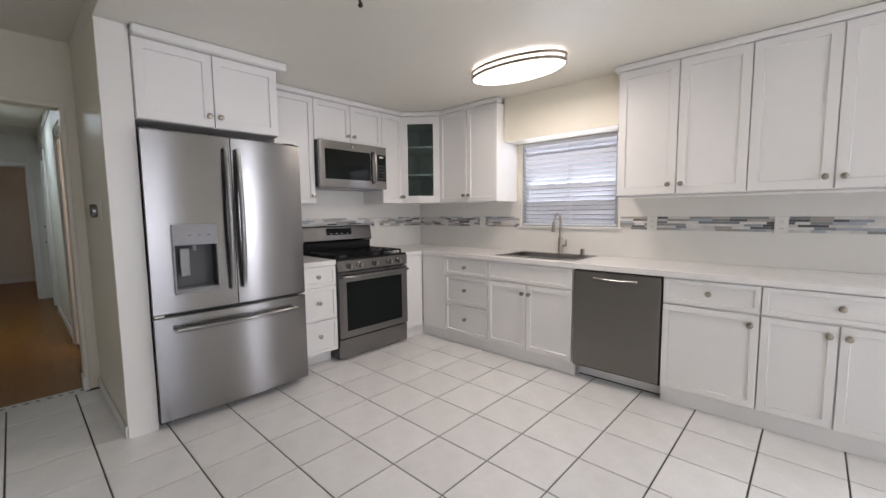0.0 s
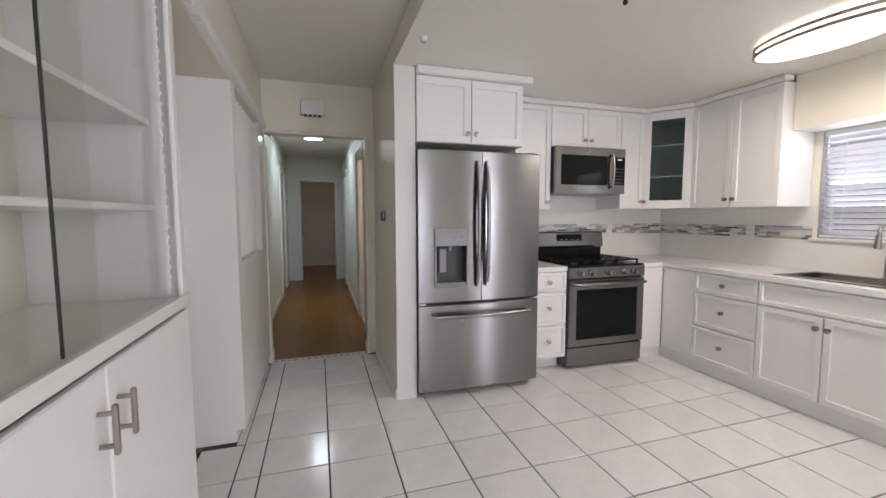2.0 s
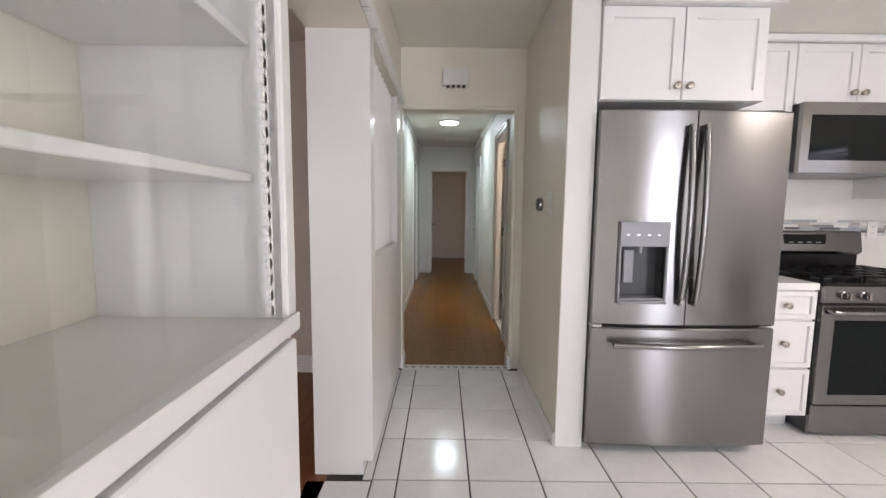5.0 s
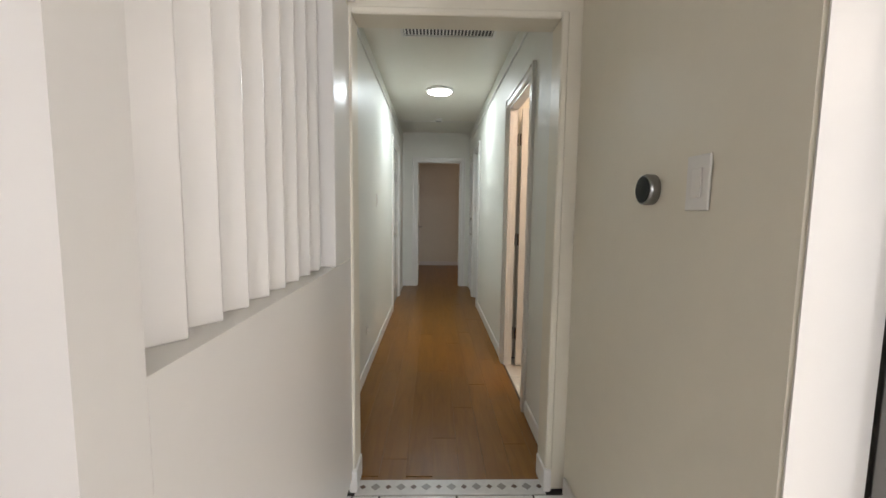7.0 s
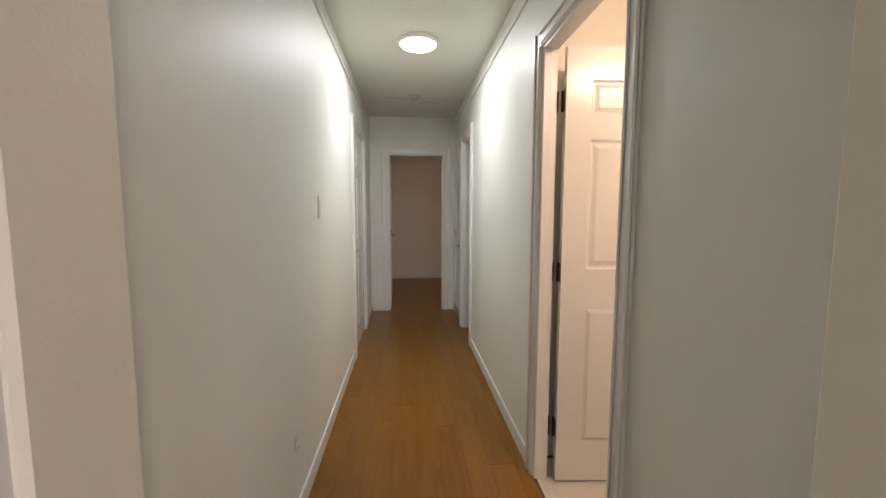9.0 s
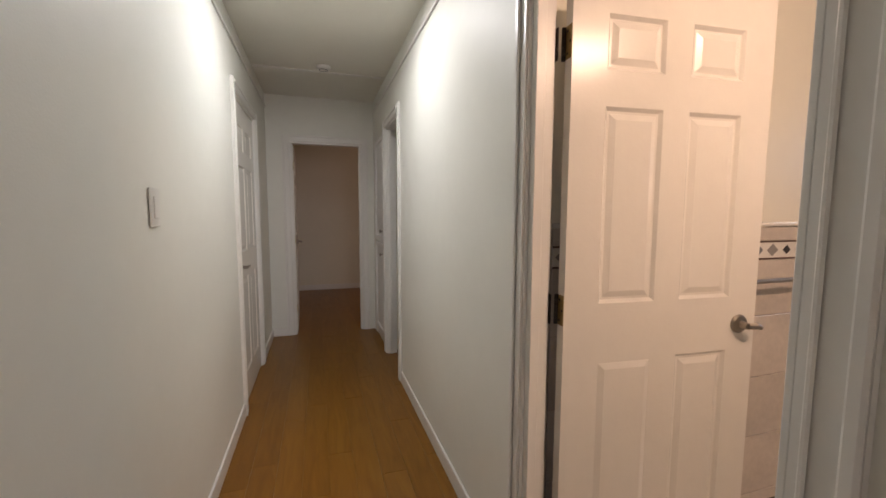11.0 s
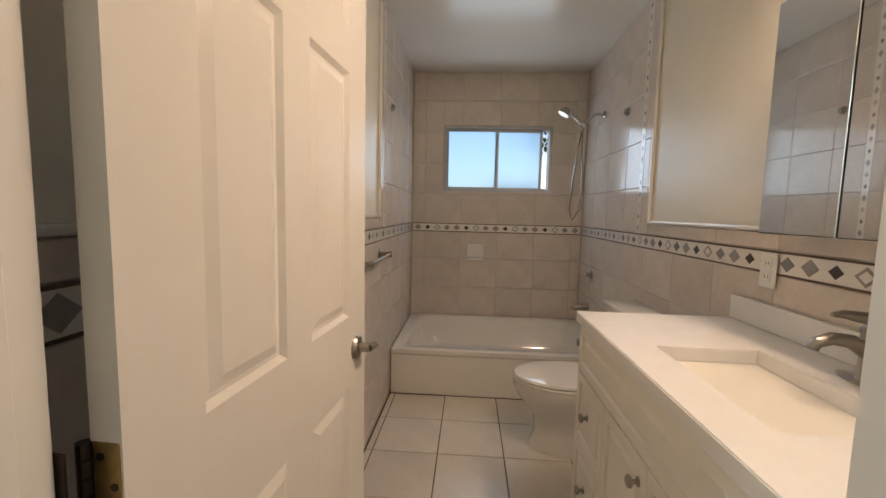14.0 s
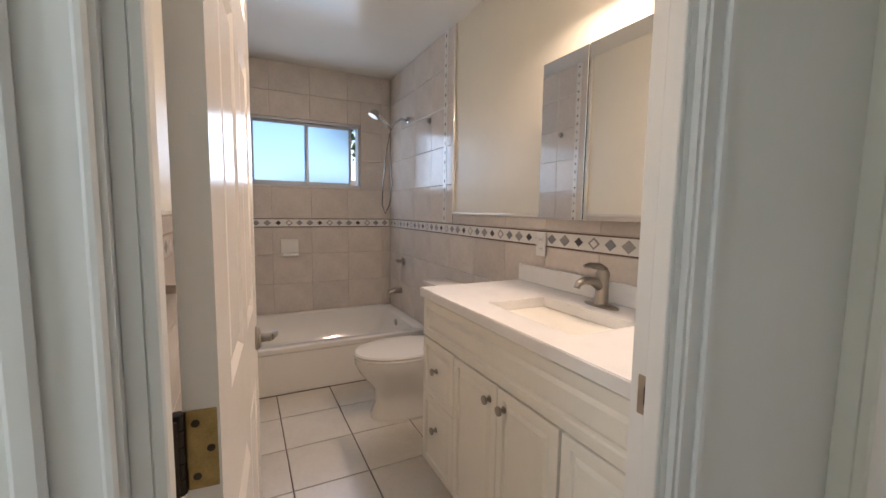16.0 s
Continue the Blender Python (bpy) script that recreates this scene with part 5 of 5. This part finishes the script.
def toilet():
    cy = 2.46
    o = thing("toilet", "white porcelain toilet with closed lid", "toilet", -5.1, cy, 0)

    def oval(cx, a, b, z, n=28, cut=None):
        return [(cx + (a * math.cos(2 * math.pi * k / n) if cut is None else min(a * math.cos(2 * math.pi * k / n), cut)), cy + b * math.sin(2 * math.pi * k / n), z) for k in range(n)]
    part("base", loft([oval(-5.13, 0.255, 0.115, 0.001), oval(-5.13, 0.255, 0.115, 0.03), oval(-5.12, 0.235, 0.10, 0.10), oval(-5.13, 0.24, 0.115, 0.19), oval(-5.17, 0.28, 0.165, 0.29), oval(-5.19, 0.29, 0.182, 0.355), oval(-5.19, 0.29, 0.182, 0.378)]), PORC, o, smooth=True)
    part("seat", loft([oval(-5.185, 0.295, 0.186, 0.380), oval(-5.185, 0.298, 0.189, 0.388), oval(-5.185, 0.292, 0.184, 0.397)]), PORC, o, smooth=True)
    part("lid", loft([oval(-5.185, 0.292, 0.185, 0.400), oval(-5.185, 0.298, 0.190, 0.406), oval(-5.185, 0.290, 0.184, 0.418), oval(-5.185, 0.22, 0.13, 0.426)]), PORC, o, smooth=True)
    tank = part("tank", box(-4.945, -4.765, cy - 0.205, cy + 0.205, 0.36, 0.745, 0.02, 3), PORC, o, smooth=True)
    part("tank_lid", box(-4.96, -4.76, cy - 0.217, cy + 0.217, 0.746, 0.782, 0.01, 2), PORC, o, smooth=True)
    part("flush_lever", tube([(-4.945, cy + 0.15, 0.64), (-4.965, cy + 0.15, 0.64), (-4.968, cy + 0.09, 0.632)], 0.007, 8), CHROME, tank, smooth=True)


def vanity():
    m = face(EAST, -5.295, 0)
    o = thing("vanity", "ivory painted bathroom vanity with raised panel fronts", "vanity", -5.02, 1.27, 0)
    part("body", boxes([(-1.845, -0.70, 0.09, 0.864, -0.53, 0), (-1.845, -0.70, 0, 0.09, -0.53, -0.06)]), VAN, o, "", m)
    rows = [(-1.842, -0.705, 0.692, 0.858, "apron_panel", None), (-1.842, -1.548, 0.43, 0.685, "drawer", (-1.70, 0.565)), (-1.842, -1.548, 0.10, 0.425, "drawer", (-1.70, 0.30)), (-1.544, -1.248, 0.10, 0.685, "door", (-1.288, 0.625)), (-1.244, -0.960, 0.10, 0.685, "door", (-1.205, 0.625)), (-0.950, -0.705, 0.10, 0.685, "door", (-0.745, 0.625))]
    for a, b, c, d, n, k in rows:
        p = part(n, panelled(a, b, c, d, 0.02, 0.045, 0.008, True), VAN, o, "", m)
        if k:
            knob(p, m, k[0], k[1], 0.02, 0.016)
    t = thing("bathroom_worktop", "white quartz bathroom worktop with low backsplash", "worktop", -5.03, 1.27, 0.865)
    z0, z1 = 0.866, 0.905
    xf, xb, ya, yb = -5.325, -4.755, 0.69, 1.863
    sx0, sx1, sy0, sy1 = -5.205, -4.935, 1.03, 1.475
    part("slab", holed_slab(xf, xb, ya, yb, sx0, sx1, sy0, sy1, z0, z1), QUARTZ, t)
    part("backsplash", box(xb - 0.018, xb, ya, yb, z1 + 0.0005, z1 + 0.085, 0.003), QUARTZ, t)
    b = thing("wash_basin", "white porcelain rectangular undermount wash basin", "basin", -5.07, 1.25, 0.73)
    R = lambda i, z: [(sx0 - 0.004 + i, sy0 - 0.004 + i, z), (sx1 + 0.004 - i, sy0 - 0.004 + i, z), (sx1 + 0.004 - i, sy1 + 0.004 - i, z), (sx0 - 0.004 + i, sy1 + 0.004 - i, z)]
    bm = loft([R(-0.01, 0.72), R(-0.01, 0.864), R(0.0, 0.864), R(0.012, 0.82), R(0.05, 0.76), R(0.11, 0.745)])
    part("bowl", bm, PORC, b)
    part("drain", lathe([(0.022, 0), (0.022, 0.003), (0.01, 0.004)], 18, Matrix.Translation((-5.07, 1.25, 0.7455))), NICKEL, b)
    fx, fy, fz = -4.85, 1.255, z1
    f = thing("basin_faucet", "brushed nickel single-lever basin faucet", "faucet", fx, fy, fz)
    part("base_plate", loft([[(fx + a * math.cos(k * 0.393), fy + bb * math.sin(k * 0.393), fz + z) for k in range(16)] for a, bb, z in ((0.027, 0.078, 0.0008), (0.027, 0.078, 0.008), (0.02, 0.06, 0.014))]), NICKEL, f, smooth=True)
    part("column", lathe([(0.026, 0.01), (0.024, 0.05), (0.023, 0.10), (0.026, 0.125), (0.02, 0.138)], 20, Matrix.Translation((fx, fy, fz))), NICKEL, f, smooth=True)
    part("spout", tube([(fx - 0.01, fy, fz + 0.075), (fx - 0.05, fy, fz + 0.10), (fx - 0.09, fy, fz + 0.105), (fx - 0.12, fy, fz + 0.095), (fx - 0.128, fy, fz + 0.08)], [0.018, 0.016, 0.014, 0.013, 0.012], 14), NICKEL, f, smooth=True)
    part("lever", tube([(fx + 0.012, fy, fz + 0.135), (fx - 0.02, fy, fz + 0.152), (fx - 0.07, fy, fz + 0.160), (fx - 0.095, fy, fz + 0.158)], [0.014, 0.014, 0.010, 0.005], 12), NICKEL, f, smooth=True)


def mirror_cabinet():
    o = thing("mirror_cabinet", "frameless mirrored medicine cabinet above the vanity", "mirror cabinet", -4.82, 1.2, 1.225)
    # Dark colour stands in for shade in the gaps between mirror doors.
    part("body", box(-4.878, -4.755, 0.80, 1.585, 1.228, 1.868), DARK, o, "case coloured dark for the shaded gaps between doors")
    for a, b in ((1.338, 1.588), (0.985, 1.332), (0.797, 0.979)):
        part("mirror_door", box(-4.886, -4.880, a, b, 1.225, 1.871, 0.0015), MIRROR, o, "frameless mirror door")


def shower():
    o = thing("shower_set", "chrome hand shower on a wall arm with hose", "shower", XR, 3.50, 2.03)
    sm = Matrix.Translation((XR - 0.011, 3.50, 2.02))
    part("flange", lathe([(0.028, 0), (0.026, 0.006), (0.012, 0.012)], 18), CHROME, o, "", face(EAST, XR - 0.011, 3.50, 2.02), smooth=True)
    part("arm", tube([sm @ Vector(p) for p in ((0, 0, 0), (-0.06, 0, 0.005), (-0.11, 0, -0.03), (-0.15, 0, -0.075))], 0.010, 10), CHROME, o, smooth=True)
    part("bracket", tube([sm @ Vector(p) for p in ((-0.14, 0, -0.09), (-0.165, 0, -0.065))], 0.02, 12), CHROME, o)
    part("handle", tube([sm @ Vector(p) for p in ((-0.155, 0, -0.085), (-0.20, 0, -0.03), (-0.25, 0, 0.01), (-0.29, 0, 0.025))], [0.012, 0.013, 0.014, 0.02], 12), CHROME, o, smooth=True)
    part("spray_head", tube([sm @ Vector(p) for p in ((-0.275, 0, 0.045), (-0.29, 0, 0.025), (-0.305, 0, 0.0))], [0.025, 0.042, 0.044], 20), NICKEL, o, smooth=True)
    hose = [(-0.155, 0, -0.09), (-0.15, 0.01, -0.3), (-0.135, 0.02, -0.55), (-0.15, 0.03, -0.72), (-0.19, 0.035, -0.80), (-0.215, 0.04, -0.72), (-0.20, 0.045, -0.5), (-0.18, 0.04, -0.3), (-0.16, 0.0, -0.12)]
    part("hose", tube([sm @ Vector(p) for p in hose], 0.006, 8), STEEL, o, "ribbed steel hose", smooth=True)
    v = thing("tub_valve", "nickel tub valve handle on the tiled wall", "valve", XR, 3.598, 0.79)
    part("flange", lathe([(0.035, 0), (0.033, 0.008), (0.016, 0.014), (0.014, 0.04)], 20), NICKEL, v, "", face(EAST, XR - 0.011, 3.60, 0.79), smooth=True)
    part("cross_handle", tube([(XR - 0.055, 3.545, 0.79), (XR - 0.06, 3.60, 0.795), (XR - 0.055, 3.655, 0.79)], [0.012, 0.018, 0.012], 12), CHROME, v, smooth=True)
    s = thing("tub_spout", "nickel tub spout above the bathtub", "spout", XR, 3.64, 0.51)
    part("spout", tube([(XR - 0.011, 3.64, 0.515), (XR - 0.08, 3.64, 0.515), (XR - 0.125, 3.64, 0.505), (XR - 0.135, 3.64, 0.485)], [0.028, 0.027, 0.025, 0.018], 14), NICKEL, s, smooth=True)
    for x, side, y in ((XR - 0.011, EAST, 3.047), (XL + 0.011, WEST, 2.97)):
        k = thing("curtain_rod_socket", "round bronze socket kept from a curtain rod", "rod socket", x, y, 1.925)
        part("flange", lathe([(0.024, 0), (0.024, 0.006), (0.017, 0.012), (0.016, 0.02), (0.008, 0.021)], 18), NICKEL, k, "", face(side, x, y, 1.93), smooth=True)
    d = thing("soap_dish", "beige ceramic soap dish set in the tiles", "soap dish", -5.68, YB, 0.91)
    part("back", box(-5.755, -5.605, YB - 0.026, YB - 0.0105, 0.83, 0.985, 0.006, 2), PORC, d)
    part("tray", box(-5.745, -5.615, YB - 0.09, YB - 0.026, 0.84, 0.865, 0.008, 2), PORC, d)
    for y0, y1 in ((1.58, 2.04), (2.17, 2.63)):
        b = thing("towel_bar", "brushed nickel towel bar on two posts", "towel bar", XL, (y0 + y1) / 2, 1.015, group="towel bars on the tiled wall")
        part("bar", cyl((XL + 0.072, y0 - 0.012, 1.012), (XL + 0.072, y1 + 0.012, 1.012), 0.009), NICKEL, b, smooth=True)
        for y in (y0, y1):
            part("post", lathe([(0.028, 0), (0.027, 0.006), (0.014, 0.014), (0.013, 0.05), (0.018, 0.058), (0.016, 0.075)], 18), NICKEL, b, "", face(WEST, XL + 0.011, y, 1.015), smooth=True)


bathtub()
toilet()
vanity()
mirror_cabinet()
shower()

# ---- tiles, last ----


def tile_mesh(name, w, h, t, mat, bev=0.003):
    """A flat tile in the xy plane with eased edges, its back at z=0."""
    bm = bmesh.new()
    lo = [bm.verts.new(p) for p in ((0, 0, 0), (w, 0, 0), (w, h, 0), (0, h, 0))]
    mi = [bm.verts.new(p) for p in ((0, 0, t - bev * 0.6), (w, 0, t - bev * 0.6), (w, h, t - bev * 0.6), (0, h, t - bev * 0.6))]
    hi = [bm.verts.new(p) for p in ((bev, bev, t), (w - bev, bev, t), (w - bev, h - bev, t), (bev, h - bev, t))]
    for a, b in ((lo, mi), (mi, hi)):
        for i in range(4):
            bm.faces.new((a[i], a[(i + 1) % 4], b[(i + 1) % 4], b[i]))
    bm.faces.new(hi)
    me = bpy.data.meshes.new(name)
    bm.to_mesh(me)
    bm.free()
    me.materials.append(mat)
    return me


TILES = {}


def tile(parent, name, m, u0, u1, w0, w1, t, mat, bev=0.003):
    key = (name, mat.name, round(u1 - u0, 3), round(w1 - w0, 3), t)
    if key not in TILES:
        TILES[key] = tile_mesh(name, u1 - u0, w1 - w0, t, mat, bev)
    o = new(name, TILES[key])
    o.parent = parent
    o.matrix_basis = m @ Matrix.Translation((u0, w0, 0))
    return o


def field(parent, name, m, us, ws, gap, t, mat, skip=(), side=1.0):
    """A grid of tiles between the lines us and ws, leaving the rectangles in skip free."""
    for a, b in zip(us, us[1:]):
        for c, d in zip(ws, ws[1:]):
            if b - a < 0.02 or d - c < 0.02:
                continue
            pieces = [(a, b, c, d)]
            for s0, s1, r0, r1 in skip:
                nxt = []
                for p0, p1, q0, q1 in pieces:
                    if p1 <= s0 or p0 >= s1 or q1 <= r0 or q0 >= r1:
                        nxt.append((p0, p1, q0, q1))
                        continue
                    if p0 < s0:
                        nxt.append((p0, s0, q0, q1))
                    if p1 > s1:
                        nxt.append((s1, p1, q0, q1))
                    if q0 < r0:
                        nxt.append((max(p0, s0), min(p1, s1), q0, r0))
                    if q1 > r1:
                        nxt.append((max(p0, s0), min(p1, s1), r1, q1))
                pieces = nxt
            for p0, p1, q0, q1 in pieces:
                if p1 - p0 > 0.015 and q1 - q0 > 0.015:
                    tile(parent, name, m, p0 + gap * side / 2, p1 - gap * side / 2, q0 + gap / 2, q1 - gap / 2, t, mat)


def lines(start, pitch, lo, hi):
    k0 = math.ceil((lo - start) / pitch - 1e-6)
    out = [lo]
    k = k0
    while start + k * pitch < hi - 1e-6:
        if start + k * pitch > lo + 1e-6:
            out.append(start + k * pitch)
        k += 1
    return out + [hi]


FL = Matrix.Translation((0, 0, -0.0065))
field(floor_base, "floor_tile", FL, lines(-3.06, 0.3295, -4.655, 2.99), lines(0.145, 0.3285, -0.30, 3.16), 0.0075, 0.0065, FTILE)
field(floor_base, "floor_tile", FL, lines(-3.06, 0.3295, -3.38, -2.485), [-0.60, -0.30], 0.007, 0.0065, FTILE)
field(floor_base, "floor_tile", FL, lines(-3.06, 0.3295, -4.655, -3.38), [-0.345, -0.30], 0.004, 0.0065, FTILE)
# threshold strip with inlaid diamonds between tile and hall floor
thr = thing("threshold", "marble threshold strip with inlaid diamonds", "threshold", -4.705, 0.12, 0)
part("strip", box(-4.75, -4.656, -0.29, 0.53, -0.005, 0.002, 0.001), MOSAIC[0], thr)
for k in range(15):
    r = 0.022 if k % 2 else 0.014
    part("diamond", cyl((-4.703, -0.262 + 0.0553 * k, 0.0021), (-4.703, -0.262 + 0.0553 * k, 0.003), r, n=4), (DIAM_GREY, BROWN)[k % 2 == 0], thr)
field(floor_bath, "floor_tile", FL, lines(-5.876, 0.348, XL + 0.01, XR - 0.01), lines(2.333, 0.3455, 0.61, 3.0), 0.0055, 0.0065, BTILE)
# laminate planks of the hall
rnd = random.Random(5)
y = -0.45
while y < 0.595:
    x = -11.9 + rnd.uniform(-0.6, 0)
    while x < -4.75:
        x2 = min(x + rnd.choice((0.9, 1.2)), -4.752)
        a, b = max(x, -11.89), x2
        if b - a > 0.05 and not (y > 0.55):
            tile(floor_hall, "plank", Matrix.Translation((0, 0, -0.004)), a + 0.0006, b - 0.0006, y + 0.0005, min(y + 0.1225, 0.598), 0.004, WOOD, 0.0008)
        x = x2 if x2 > x else x + 1
    y += 0.123
y = -2.6
while y < -0.62:
    x = -4.6 + rnd.uniform(-0.8, 0)
    while x < -1.4:
        x2 = x + 1.2
        tile(floor_living, "plank", Matrix.Translation((0, 0, -0.004)), max(x, -4.599) + 0.0006, x2 - 0.0006, y, y + 0.122, 0.004, WOOD_D, 0.0008)
        x = x2
    y += 0.123

# kitchen backsplash: white tile field with a mosaic band
NBK, WBK = face(NORTH, 0, 3.598), face(WEST, -4.398, 0)
tagged(part("backsplash_north", boxes([(-4.39, -3.0, 0.863, 1.088, 0, 0.006), (-4.39, -3.0, 1.192, 1.345, 0, 0.006), (-2.1, 0.14, 0.863, 1.088, 0, 0.006), (-2.1, 0.14, 1.192, 1.345, 0, 0.006), (-3.0, -2.1, 0.863, 1.084, 0, 0.006)]), BSPL, None, "", NBK), "white tile backsplash along the worktop", "backsplash", kind="structure")
tagged(part("backsplash_west", boxes([(1.685, 3.59, 0.863, 1.088, 0, 0.006), (1.685, 3.59, 1.192, 1.46, 0, 0.006)]), BSPL, None, "", WBK), "white tile backsplash behind the range", "backsplash", kind="structure")
rnd = random.Random(9)
for nm, m, u0, u1 in (("mosaic_band", NBK, -4.388, -3.02), ("mosaic_band", NBK, -2.08, 0.14), ("mosaic_band", WBK, 1.69, 3.588)):
    o = tagged(part(nm, box(u0, u1, 1.089, 1.191, 0, 0.005), MOSAIC[0], None, "", m), "grey linear glass and stone mosaic band in the backsplash", "mosaic", kind="structure")
    for r in range(6):
        u = u0 - rnd.uniform(0, 0.08)
        while u < u1:
            ln = rnd.choice((0.07, 0.10, 0.10, 0.14))
            a, b = max(u, u0), min(u + ln, u1)
            if b - a > 0.02:
                mt = rnd.choices(MOSAIC, (5, 2, 2, 2, 1.2))[0]
                tile(o, "mosaic_piece", m, a + 0.001, b - 0.001, 1.0905 + 0.0167 * r, 1.0905 + 0.0167 * r + 0.0155, 0.008, mt, 0.001)
            u += ln

# bathroom wall tiles and border
ROWS_LOW = [0.0, 0.055, 0.32, 0.585, 0.85, 1.088]
ROWS_HIGH = [1.166, 1.435, 1.705, 1.975, 2.245, 2.489]
BK, RW, LW = face(NORTH, 0, YB + 0.005), face(EAST, XR + 0.005, 0), face(WEST, XL - 0.005, 0)
T = 0.010
field(wall_bath_back, "wall_tile", BK, lines(XL + 0.12, 0.33, XL + 0.006, XR - 0.006), ROWS_LOW, 0.0022, T, WTILE, side=0.6)
field(wall_bath_back, "wall_tile", BK, lines(XL + 0.12, 0.33, XL + 0.006, XR - 0.006), ROWS_HIGH, 0.0022, T, WTILE, [(-5.99, -5.035, 1.455, 2.033)], side=0.6)
for wall, m, sg in ((wall_bath_right, RW, -1), (wall_bath_left, LW, 1)):
    def span(a, b):
        return (a, b) if sg > 0 else (-b, -a)
    for (a, b), rows in ((span(0.77, YB - 0.006), ROWS_LOW), (span(2.81, YB - 0.006), ROWS_HIGH), (span(2.665, 2.762), ROWS_HIGH), (span(0.77, 2.645), [1.166, 1.225])):
        field(wall, "wall_tile", m, lines(0.05 * sg, 0.33, a, b), rows, 0.0022, T, WTILE, side=0.6)
    # white rounded edge trim round the painted upper wall
    a, b = span(2.645, 2.663)
    part("edge_trim", box(a, b, 1.226, 2.488, 0, 0.018, 0.006, 2), PORC, wall, "", m)
    a, b = span(0.77, 2.645)
    part("edge_trim", box(a, b, 1.226, 1.243, 0, 0.018, 0.006, 2), PORC, wall, "", m)


def border(name, m, a, b, c, d, vertical=False):
    o = tagged(part(name, box(a, b, c, d, 0.0, 0.011), PORC, None, "", m), "white tile border inlaid with grey diamonds", "tile border", kind="structure")
    if vertical:
        n = int((d - c) / 0.066)
        for k in range(n):
            r = (0.017, 0.011, 0.014)[k % 3]
            q = Matrix.Translation(((a + b) / 2, c + (k + 0.5) * (d - c) / n, 0.011))
            part("diamond", cyl((0, 0, 0), (0, 0, 0.0012), r, n=4), (DIAM_GREY, DIAM_DARK, MOSAIC[3])[k % 3], o, "", m @ q @ Matrix.Diagonal((0.8, 1.2, 1, 1)))
        return
    for w in (c, d - 0.006):
        part("liner", box(a, b, w, w + 0.006, 0.011, 0.0125), BROWN, o, "", m)
    n = int((b - a) / 0.083)
    for k in range(n):
        r, mt = ((0.028, DIAM_GREY), (0.021, DIAM_DARK), (0.028, DIAM_GREY), (0.025, MOSAIC[1]))[k % 4]
        q = m @ Matrix.Translation((a + (k + 0.5) * (b - a) / n, (c + d) / 2, 0.011)) @ Matrix.Diagonal((1.15, 0.95, 1, 1))
        part("diamond", cyl((0, 0, 0), (0, 0, 0.001), r, n=4), mt, o, "", q)
        if k % 4 == 2:
            part("diamond_core", cyl((0, 0, 0.001), (0, 0, 0.0016), r * 0.62, n=4), PORC, o, "", q)


border("border_back", BK, XL + 0.018, XR - 0.018, 1.089, 1.165)
border("border_right", RW, -YB + 0.018, -0.77, 1.089, 1.165)
border("border_left", LW, 0.77, YB - 0.018, 1.089, 1.165)
border("border_right_upright", RW, -2.809, -2.763, 1.167, 2.488, True)
border("border_left_upright", LW, 2.763, 2.809, 1.167, 2.488, True)
